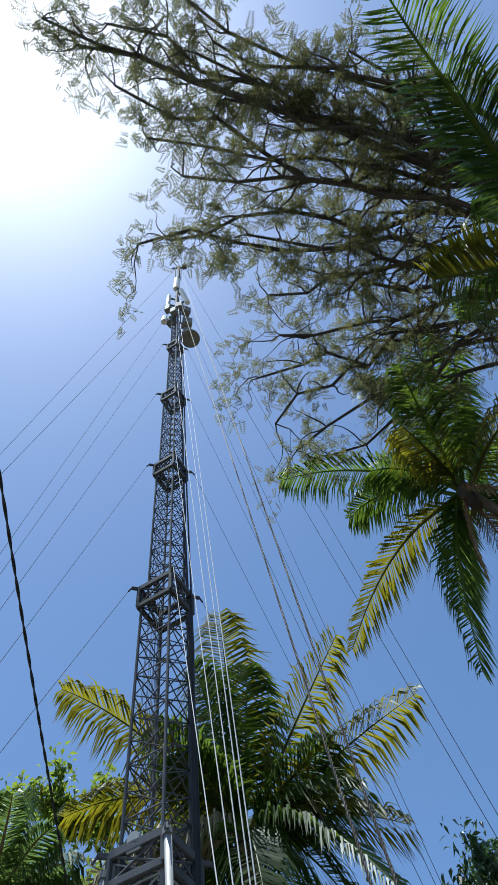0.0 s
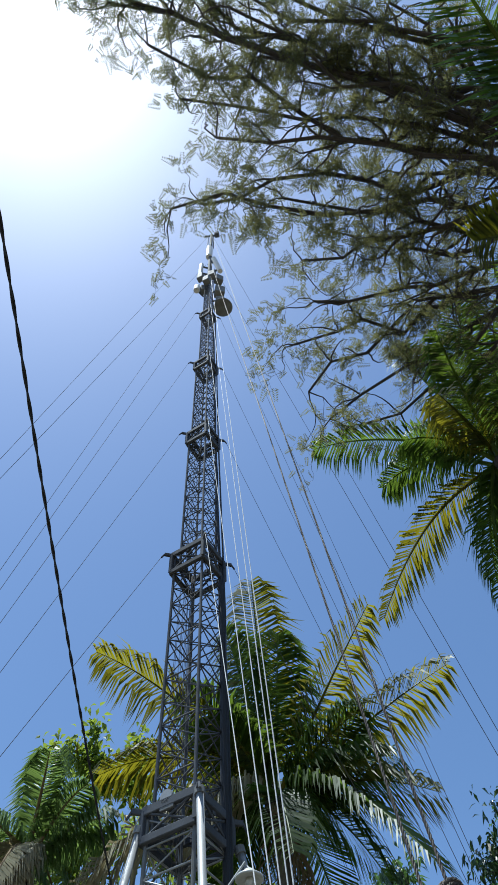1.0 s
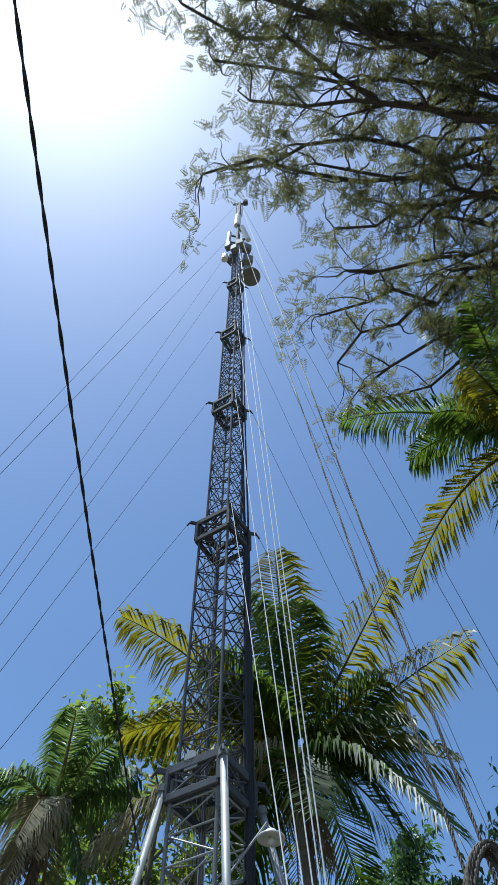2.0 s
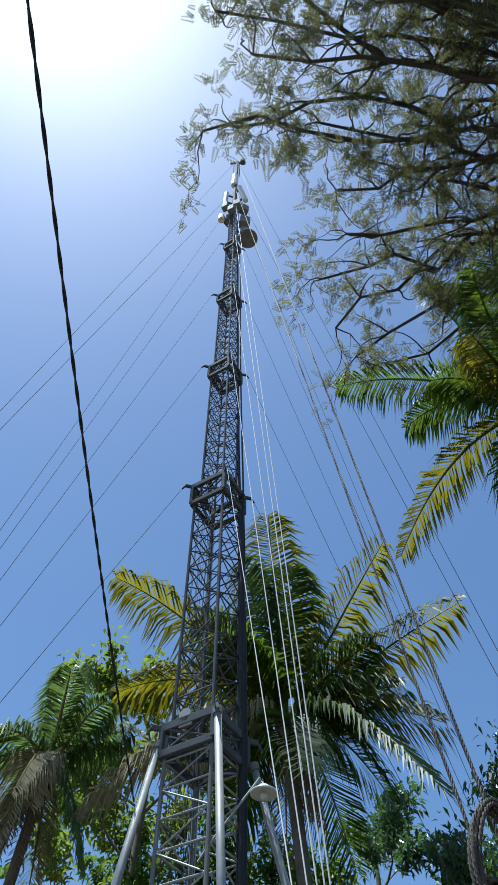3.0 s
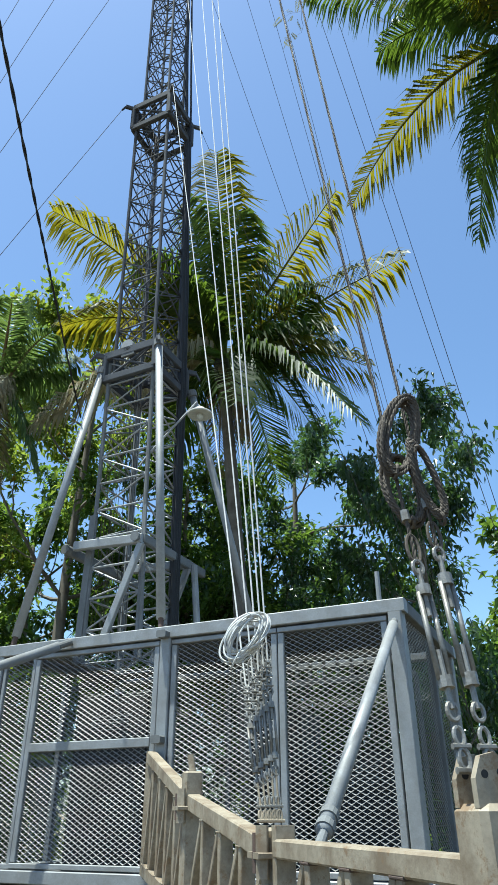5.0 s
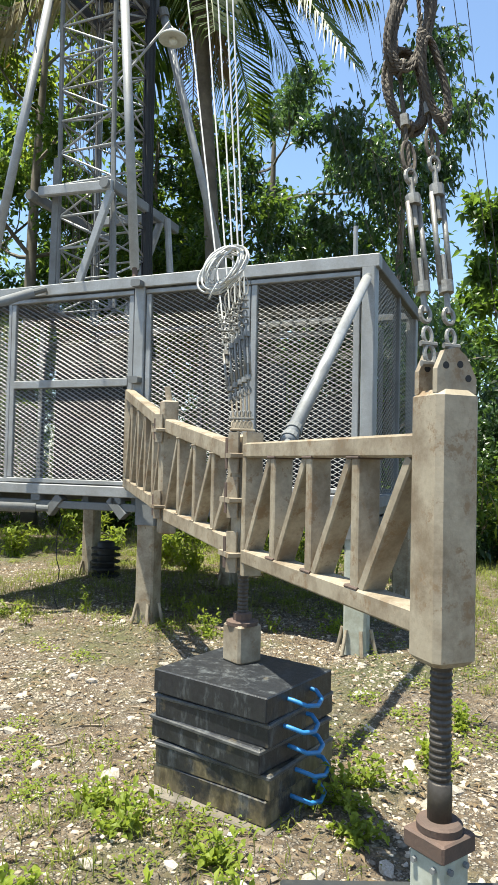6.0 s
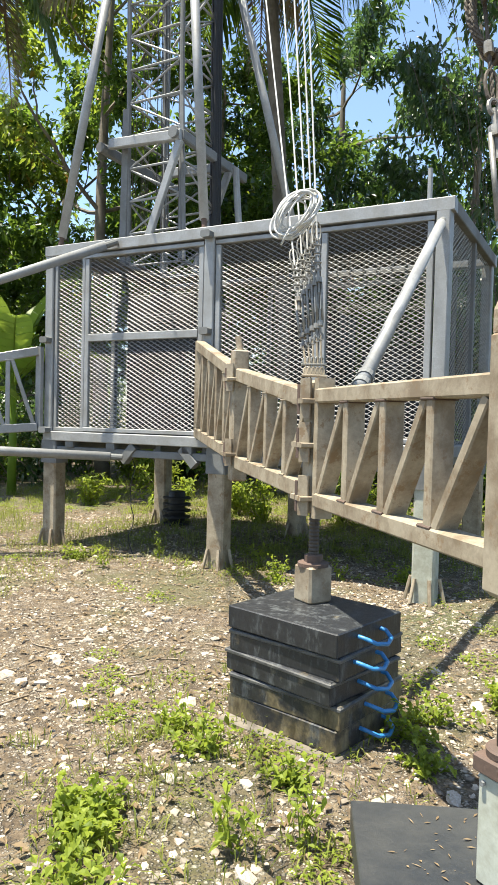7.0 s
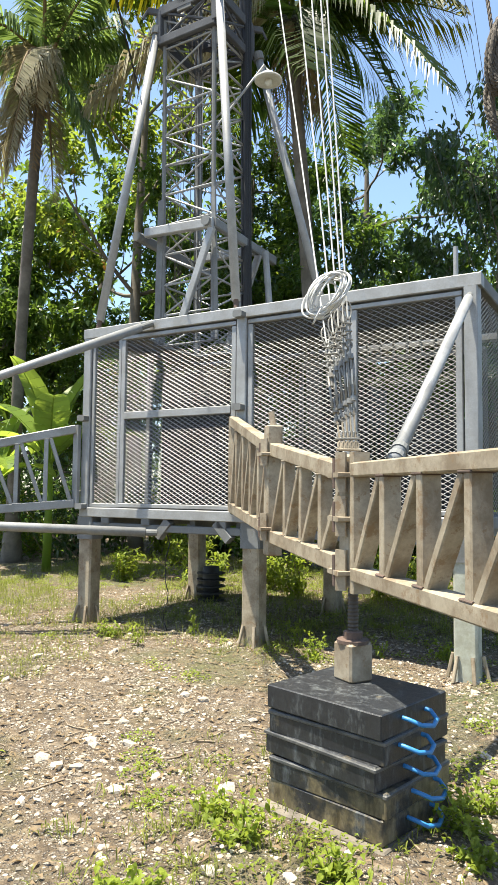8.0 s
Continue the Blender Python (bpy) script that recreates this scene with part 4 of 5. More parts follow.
def guy(top, foot, lug, r, rope, label, near, tb=(0.1, 0.42)):
    """A guy from a bracket on the mast: shackle, turnbuckle and rope."""
    top, foot = Vector(top), Vector(foot)
    g = thing("guy_rope", label, "guy rope", "guys of the mast", at=foot)
    d = top - foot
    u = d.normalized()
    start = 0.0
    if near:
        shackle(g, u * 0.03, u, lug, TAN if rope is WHITE_ROPE else HARDWARE)
        shackle(g, u * 0.09, u, lug * 0.9)
        turnbuckle(g, u * tb[0], u * tb[1], lug)
        start = tb[1]
        if rope is WHITE_ROPE:
            part("link_rod", Shape().tube([u * 0.0, u * (tb[0] + 0.03)], lug * 0.55, 7), TAN, g)
            for link in (0.035, 0.085, 0.13):
                shackle(g, u * (start + link), u, lug * 0.8)
            start += 0.14
        part("thimble", Shape().torus(u * (start + 0.05), u, u.orthogonal().normalized(), 0.055, 0.024, r * 0.9, 14, 6), HARDWARE if rope is WHITE_ROPE else rope, g)
        part("clip", Shape().tube([u * (start + 0.16), u * (start + 0.2)], r * 2.2, 8), HARDWARE, g)
    if near and rope is WIREROPE:
        part("rope", twisted(u * start, u * 6.0, r, 70, 560), rope, g)
        start = 5.99
    part("rope", Shape().tube([u * start, d], r, 6), rope, g)
    return g


def ring_corner(k, a, b):
    w = WIDTHS[min(k, 5)] + 0.05
    cx, cy = axis(RINGS[k])
    e = Vector((cx + a * w, cy + b * w, RINGS[k] + 0.1))
    return e + Vector((a, b, 0)).normalized() * 0.22 - Vector((0, 0, 0.12))


def top_corner(z, a, b):
    return Vector((axis(z)[0] + a * 0.15, axis(z)[1] + b * 0.15, z))


for a, b in CORNERS:
    near = (a, b) == (1, -1)
    bx, by = -1.18 + a * 3.46, 1.18 + b * 3.84
    ax, ay = -1.18 + a * 4.62, 1.18 + b * 5.04
    along = Vector((a, b, 0)).normalized()
    for k in range(1, 6):
        off = along.cross(Vector((0, 0, 1))) * (3 - k) * 0.022
        foot = (bx + off.x, by + off.y, 1.79)
        guy(ring_corner(k, a, b) if k < 5 else top_corner(35.8, a, b), foot, 0.0098, 0.005 if near else 0.005, WHITE_ROPE if near else WIREROPE,
            "pale guy rope from the mast to a turnbuckle on the arm" if near else "thin steel guy wire from the mast to a far anchor", near, (0.15 + 0.012 * k, 0.52 + 0.02 * k))
    for k, z in enumerate((38.0, 44.8)):
        foot = (ax - 0.03 + 0.06 * k, ay - 0.03 + 0.06 * k, 1.93)
        guy(top_corner(z, a, b), foot, 0.0125, 0.0072 if near else 0.0065, WIREROPE, "grey steel wire guy from the mast top to the anchor post" if near else "thin steel guy wire from the mast to a far anchor", near, (0.14, 0.64 + 0.05 * k))


def rope_coil(centre, wide, high, turns, r, tilt, mat, label, seed, bundle, messy=(0.88, 1.08)):
    """A hank of rope: many slightly different loops tied together."""
    q = random.Random(seed)
    c = thing("rope_coil", label, "rope coil", "coils on the guys", at=centre)
    u, v = tilt
    u, v = Vector(u).normalized(), Vector(v).normalized()
    w = u.cross(v)
    for k in range(turns):
        o = w * q.uniform(-bundle, bundle) + u * q.uniform(-bundle, bundle) + v * q.uniform(-bundle, bundle)
        a, b = wide * q.uniform(*messy), high * q.uniform(*messy)
        pts, n = [], 56
        ph = q.uniform(0, 6)
        for i in range(n + 1):
            th = 6.28319 * i / n
            pts.append(o + u * a * math.cos(th) + v * b * math.sin(th) + w * bundle * 0.7 * math.sin(th * 2 + ph))
        g = Shape()
        if mat is WIREROPE:
            for s in range(3):
                strand = []
                for i in range(len(pts)):
                    d = (pts[(i + 1) % n] - pts[i - 1 if i else n - 1]).normalized()
                    x = d.cross(w).normalized()
                    ang = i * 1.3 + s * 2.0944
                    strand.append(pts[i] + (x * math.cos(ang) + w * math.sin(ang)) * r * 0.5)
                g.tube(strand, r * 0.58, 5, False)
        else:
            g.tube(pts, r, 6, False)
        part("loop", g, mat, c)
    part("lashing", Shape().torus(v * -high, w, v, bundle * 1.8, bundle * 1.8, r * 0.8, 14, 6), mat, c)
    return c


right = Vector((0.86, 0.5, 0)).normalized()
WIRE = WIREROPE
rope_coil((PX - 0.135, PY + 0.08, 3.06), 0.064, 0.155, 8, 0.0082, (right + Vector((0, 0, 0.15)), (0.16, 0.1, 1)), WIRE, "grey steel wire rope coiled and lashed to the guy", 2, 0.014)
rope_coil((PX - 0.145, PY + 0.1, 2.85), 0.066, 0.125, 5, 0.0082, (right + Vector((0, 0, -0.1)), (-0.1, -0.06, 1)), WIRE, "loose steel wire rope loop hanging under the coil", 3, 0.011)
rope_coil((PX - 0.06, PY + 0.1, 2.87), 0.036, 0.15, 6, 0.0082, (right + Vector((0, 0, -0.1)), (-0.2, -0.12, 1)), WIRE, "narrow hank of steel wire rope lashed to the guy", 6, 0.012)
rope_coil((BX - 0.13, BY - 0.03, 2.66), 0.09, 0.135, 12, 0.0054, (right, (0.45, 0.25, 1)), WHITE_ROPE, "pale spare guy rope coiled and hung on the guys", 4, 0.03, (0.6, 1.1))

# a black cable sagging across to the mast
c0, c1 = Vector((2.76, -6.75, 6.62)), Vector((-2.0, 0.6, 6.8))
c0 = c1 + (c0 - c1) * 2.2
run = [c0.lerp(c1, i / 400) - Vector((0, 0, 1.68 * (i / 400) * (1 - i / 400))) for i in range(401)]
side_c = (c1 - c0).cross(Vector((0, 0, 1))).normalized()
up_c = side_c.cross((c1 - c0).normalized())
cable = Shape()
for k in range(2):
    cable.tube([p + (side_c * math.cos(i * 0.6 + k * 3.14159) + up_c * math.sin(i * 0.6 + k * 3.14159)) * 0.0065 for i, p in enumerate(run)], 0.0075, 5, False)
solo("hanging_cable", cable, BLACK, "twisted black power cable hanging down to the mast", "cable")


# ---- palms ----
def frond(base, tip, sag, leaf_len, r, n=96, hang=0.5, start=0.1, wide=0.021):
    """A feather leaf: an arching rib with blades on both sides."""
    base, tip = Vector(base), Vector(tip)
    ctrl = base.lerp(tip, 0.5) + Vector((0, 0, sag))
    length = (tip - base).length
    rib, blades = Shape(), Shape()

    def at(t):
        return base * (1 - t) ** 2 + ctrl * 2 * t * (1 - t) + tip * t * t
    rib.tube([at(i / 14) for i in range(15)], [0.05 * (1 - 0.92 * i / 14) + 0.003 for i in range(15)], 5)
    down = Vector((0, 0, -1))
    for i in range(n):
        t = start + (1 - start) * (i + 0.5) / n
        d = (at(min(t + 0.02, 1)) - at(t - 0.02)).normalized()
        side = d.cross(Vector((0, 0, 1)))
        if side.length < 0.1:
            side = d.orthogonal()
        side.normalize()
        up = side.cross(d)
        size = leaf_len * (0.35 + 0.65 * math.sin(3.14159 * min(1, (t - start) / (1 - start) * 0.8 + 0.15))) * (1 if t < 0.95 else 0.7)
        for s in (-1, 1):
            if r.random() < 0.06:
                continue
            w = (side * s * r.uniform(0.75, 0.95) + d * r.uniform(0.45, 0.75) + up * r.uniform(0.05, 0.3) + down * hang * r.uniform(0.2, 0.6)).normalized()
            size_k = size * r.uniform(0.82, 1.1)
            p = at(t)
            m = p + w * size_k * 0.55
            e = m + (w * 0.7 + down * hang * r.uniform(1.0, 2.2)).normalized() * size_k * 0.55
            x = d * wide * r.uniform(0.8, 1.2) + up * 0.01 * s
            k = len(blades.v)
            blades.v += [tuple(p - x * 0.5), tuple(p + x * 0.5), tuple(m + x), tuple(m - x), tuple(e)]
            blades.f += [(k, k + 1, k + 2, k + 3), (k + 3, k + 2, k + 4)]
    return rib, blades


def palm(foot, bow, crown, tips, seed, label, leaf_len=0.75, radius=0.14, group="coconut palms", coconuts=True, dead=3, wide=0.021, fill=3, hang=0.5):
    """tips: end of each leaf and its kind (g green, y yellowing, p pale as if sunlit)."""
    r = random.Random(seed)
    foot, crown = Vector(foot), Vector(crown)
    th = thing("coconut_palm", label, "palm tree", group, at=foot)
    c = crown - foot
    mid = c * 0.5 + Vector(bow)
    pts, rad = [], []
    n = 90
    for i in range(n + 1):
        t = i / n
        pts.append(mid * 2 * t * (1 - t) + c * t * t)
        rad.append(radius * (1.5 - 0.75 * min(1, t * 6) if t < 0.16 else 0.88 - 0.25 * t) * (1.0 if i % 2 else 1.07))
    part("trunk", Shape().tube(pts, rad, 12), PALM_BARK, th, "", True)
    # fibrous crown base and dead stubs
    part("crown_shaft", Shape().tube([c - Vector((0, 0, 0.5)), c, c + Vector((0, 0, 0.45))], [radius * 0.7, radius * 1.15, radius * 0.5], 10), LIMB, th, "brown fibrous sheath")
    mats = {"l": PALM_SUNLIT, "g": PALM_LEAF, "y": PALM_YELLOW, "p": PALM_PALE_SUNLIT, "d": DRY}
    for tip, sag, kind in tips:
        tip = Vector(tip) - foot
        rib, blades = frond(c + Vector((r.uniform(-0.08, 0.08), r.uniform(-0.08, 0.08), r.uniform(-0.1, 0.25))), tip, sag, leaf_len * r.uniform(0.9, 1.1), r, hang={"d": 1.4, "p": 0.95}.get(kind, hang), wide=wide)
        f = part("frond", blades, mats[kind], th, {"y": "yellowing frond", "p": "pale frond with sunlight in its colour", "d": "dead brown frond"}.get(kind, ""))
        part("rib", rib, PALM_YELLOW if kind == "y" else BROAD_WARM if kind == "g" else DRY, f)
    for k in range(fill):
        d = vec(k * 137.5 + r.uniform(-20, 20), r.uniform(0, 65))
        rib, blades = frond(c + Vector((0, 0, 0.1)), c + d * r.uniform(2.0, 2.8), 0.5, leaf_len * 0.95, r, hang=hang, wide=wide)
        f = part("frond", blades, PALM_LEAF, th)
        part("rib", rib, BROAD_WARM, f)
    for k in range(dead):
        az = r.uniform(0, 360)
        rib, blades = frond(c + Vector((0, 0, -0.15)), c + vec(az) * r.uniform(0.4, 0.9) + Vector((0, 0, -r.uniform(1.6, 2.4))), 0.9, leaf_len * 0.7, r, 44, 1.2)
        f = part("frond", blades, DRY, th, "dead brown hanging frond")
        part("rib", rib, DRY, f)
    if coconuts:
        for k in range(7):
            q = c + vec(r.uniform(0, 360)) * 0.28 + Vector((0, 0, r.uniform(-0.5, -0.15)))
            part("coconut", Shape().lathe([(0.02, -0.13), (0.08, -0.1), (0.11, 0), (0.08, 0.1), (0.02, 0.13)], q, 10), PALM_LEAF if k % 2 else TWIG, th, "", True)
    return th


P1 = [((-2.1, 4.6, 16.9), 0.3, "y"), ((-3.0, 4.7, 15.6), 0.3, "g"), ((-5.7, 2.9, 14.8), 1.1, "y"), ((-5.9, 4.0, 12.1), 1.5, "y"), ((-5.5, 3.2, 8.9), 1.6, "p"), ((0.6, 5.9, 15.5), 0.2, "y"),
      ((1.8, 7.0, 13.7), 0.4, "y"), ((0.8, 6.5, 10.5), 0.9, "y"), ((0.9, 5.0, 8.3), 1.6, "g"), ((-0.7, 7.0, 9.5), 1.3, "g"), ((-4.6, 7.0, 9.8), 1.5, "g"), ((-1.0, 8.6, 13.8), 0.4, "g"), ((-3.7, 4.4, 9.9), 1.3, "p"),
      ((-3.8, 4.2, 13.6), 0.8, "g"), ((-1.6, 5.0, 14.9), 0.4, "g"), ((-0.2, 6.0, 12.6), 0.5, "g"), ((-4.4, 8.6, 13.6), 0.7, "g"), ((-2.4, 8.8, 9.2), 1.6, "g"), ((-1.4, 4.4, 9.0), 1.4, "g")]
palm((-2.2, 6.9, 0), (0.1, 0.1, 0), (-2.57, 6.0, 11.2), P1, 11, "coconut palm with green and yellowing fronds behind the mast", 1.45, 0.2, fill=5, wide=0.03, hang=0.55)
P2 = [((6.00, 0.3, 17.2), 0.2, "g"), ((6.80, 0.9, 17.3), 0.2, "g"), ((4.30, 0.8, 17.2), 0.3, "g"), ((4.45, -0.6, 11.9), 0.7, "y"), ((1.70, 1.0, 15.2), 1.2, "g"), ((1.60, 3.2, 11.9), 1.5, "y"), ((3.80, 2.9, 11.2), 1.1, "g"), ((3.65, 2.5, 9.5), 1.3, "g"),
      ((5.40, 2.5, 10.4), 1.2, "g"), ((3.60, 0.5, 12.9), 0.9, "g"), ((6.90, 2.5, 15.5), 0.4, "g"), ((7.40, 0.5, 13.0), 0.9, "y"), ((6.60, 3.8, 12.2), 0.9, "g"), ((5.00, -0.9, 13.4), 1.0, "g"), ((2.70, 1.8, 13.8), 1.4, "g"), ((5.80, -0.4, 15.4), 0.5, "g")]
palm((8.6, 4.2, 0), (0.9, 0.5, 0), (4.95, 1.9, 12.9), P2, 12, "leaning coconut palm with long drooping fronds", 1.0, 0.14, fill=1, wide=0.02, coconuts=False, hang=0.8)
P3 = [((6.1, -6.3, 9.3), 0.4, "g"), ((6.4, -3.5, 10.6), 0.3, "g"), ((7.4, -5.8, 8.6), 0.9, "g"), ((8.9, -3.3, 8.4), 0.9, "g"),
      ((5.6, -3.1, 10.3), 0.3, "y"), ((8.2, -0.8, 8.8), 0.9, "g"), ((7.4, -4.4, 11.3), 0.3, "g"), ((8.0, -2.0, 11.0), 0.3, "g")]
palm((7.6, -2.6, 0), (0.2, 0.1, 0), (6.8, -3.0, 8.7), P3, 13, "coconut palm with bright green fronds close overhead", 0.75, 0.13, dead=0, coconuts=False, wide=0.016, fill=4)
P4 = [((-6.46, 3.2, 12.5), 0.2, "l"), ((-5.1, 2.9, 10.9), 0.6, "l"), ((-5.73, 2.2, 8.5), 1.2, "p"), ((-6.2, 2.0, 7.5), 1.3, "p"), ((-5.2, 1.8, 11.0), 0.4, "l"), ((-6.6, 2.4, 7.6), 0.9, "p"), ((-6.4, 3.3, 7.2), 0.8, "p"), ((-5.4, 3.4, 7.9), 0.9, "l"), ((-5.6, 1.6, 8.4), 1.2, "p"), ((-6.6, 1.2, 9.6), 0.9, "l"), ((-5.2, 3.9, 10.8), 0.4, "l"),
      ((-7.4, 1.6, 8.8), 0.8, "l"), ((-7.6, 2.6, 7.2), 0.9, "p"), ((-7.2, 4.8, 10.0), 0.6, "l"), ((-7.9, 3.6, 9.6), 0.7, "l"), ((-6.0, 4.8, 11.0), 0.4, "l")]
palm((-8.3, 4.2, 0), (-0.3, 0.0, 0), (-6.35, 2.9, 9.7), P4, 14, "coconut palm with pale drooping fronds and shaggy dead ones", 0.85, 0.15, fill=0, hang=0.8, dead=2, coconuts=False)


# ---- trees ----
def limb(g, p, d, length, radius, r, depth, ends, wiggle=0.22, lift=0.1, spread=0.75, kids=3):
    """A crooked limb that forks; gathers the places and ways of its last twigs."""
    n = 5 if depth else 4
    pts, rad = [p], [radius]
    d = d.normalized()
    for i in range(n):
        d = (d + unit(r) * wiggle + Vector((0, 0, lift * 0.2))).normalized()
        p = p + d * length / n
        pts.append(p)
        rad.append(radius * (1 - 0.55 * (i + 1) / n))
        if depth == 0 or (depth == 1 and i > 1):
            ends.append((p, d))
    g.tube(pts, rad, 7 if radius > 0.05 else 5 if radius > 0.015 else 3, False)
    if depth:
        for k in range(kids):
            q = pts[min(n, 2 + k * (n - 1) // max(1, kids - 1) if k < kids - 1 else n)]
            w = (d + unit(r) * spread + Vector((0, 0, lift))).normalized()
            limb(g, q, w, length * r.uniform(0.55, 0.8), rad[-1] * r.uniform(0.7, 1.0), r, depth - 1, ends, wiggle, lift, spread, kids)


def broad_tree(foot, height_m, crown_z, wide, mat, seed, label, leaf=(0.2, 0.085), per=20, radius=0.16, droop=0.35, group="broadleaf trees", name="broadleaf_tree", lean=(0, 0), depth=3, loose=0.5):
    r = random.Random(seed)
    th = thing(name, label, "tree", group, at=foot)
    wood, ends = Shape(), []
    pts = [Vector((lean[0] * t * t + 0.15 * math.sin(t * 5 + seed), lean[1] * t * t + 0.12 * math.sin(t * 4 + seed * 2), height_m * 0.93 * t)) for t in (i / 12 for i in range(13))]
    wood.tube(pts, [radius * (1.15 - 1.0 * i / 12) + 0.02 for i in range(13)], 9)
    part("trunk", wood, BARK, th, "", True)
    n = 12
    for k in range(n):
        f = (k + r.random()) / n
        z = crown_z + (height_m * 0.93 - crown_z) * f
        i = min(11, int(z / (height_m * 0.93) * 12))
        p = pts[i].lerp(pts[i + 1], 0.5)
        az = k * 137 + r.uniform(-30, 30)
        limbs = Shape()
        limb(limbs, p, vec(az, r.uniform(5, 45)), wide * r.uniform(0.42, 0.62) * (1.05 - 0.55 * f), radius * 0.38 * (1.1 - 0.6 * f), r, depth - 1, ends)
        part("limb", limbs, BARK, th)
    g = Shape()
    for p, d in ends:
        for k in range(per):
            q = p + unit(r) * r.uniform(0.03, loose)
            w = (unit(r) + d * 0.4 + Vector((0, 0, -droop))).normalized()
            nrm = (Vector((0, 0, 1)) + unit(r) * 0.7).normalized()
            s = r.uniform(0.7, 1.25)
            g.leaf(q, w, nrm, leaf[0] * s, leaf[1] * s)
    part("crown", g, mat, th)
    return th


broad_tree((-7.4, 7.2, 0), 15.2, 3.4, 6.0, BROAD_WARM, 21, "leafy tree with scattered orange flowers behind the cage", (0.22, 0.11), 30)
broad_tree((-3.6, 12.8, 0), 12.8, 3.0, 6.8, BROAD_DARK, 22, "tall dark-leaved tree behind the cage", (0.23, 0.1), 24, 0.2)
broad_tree((0.85, 9.2, 0), 11.6, 2.0, 3.3, BROAD_DARK, 23, "slender tree with drooping dark leaves", (0.22, 0.085), 15, 0.1, 1.1, loose=0.55)
broad_tree((-11.0, 9.5, 0), 10.5, 1.5, 6.5, BROAD, 24, "dense dark tree at the edge of the clearing", (0.28, 0.13), 20, 0.2)
broad_tree((-10.6, 5.2, 0), 6.4, 0.8, 4.8, BROAD, 25, "dense dark tree at the edge of the clearing", (0.26, 0.12), 18, 0.14)
broad_tree((-6.0, 10.5, 0), 8.0, 1.2, 5.2, BROAD, 26, "leafy tree at the edge of the clearing", (0.22, 0.1), 30, 0.15)
broad_tree((-2.6, 15.0, 0), 8.5, 1.4, 4.6, BROAD, 27, "leafy tree at the edge of the clearing", (0.28, 0.13), 18, 0.15)
broad_tree((3.0, 24.0, 0), 10.5, 1.0, 8.5, BROAD, 28, "large round leafy tree in the distance", (0.45, 0.22), 22, 0.25, loose=0.7)
broad_tree((-2.4, 10.6, 0), 6.2, 0.8, 4.2, BROAD_DARK, 33, "low dark leafy tree behind the cage", (0.22, 0.1), 20, 0.12)
broad_tree((5.0, 14.5, 0), 4.5, 0.6, 4.5, BROAD_DARK, 29, "low leafy tree beyond the cage", (0.26, 0.12), 18, 0.12)


broad_tree((-5.0, 9.0, 0), 10.5, 1.5, 4.6, BROAD, 32, "leafy tree behind the cage", (0.22, 0.1), 24, 0.14)


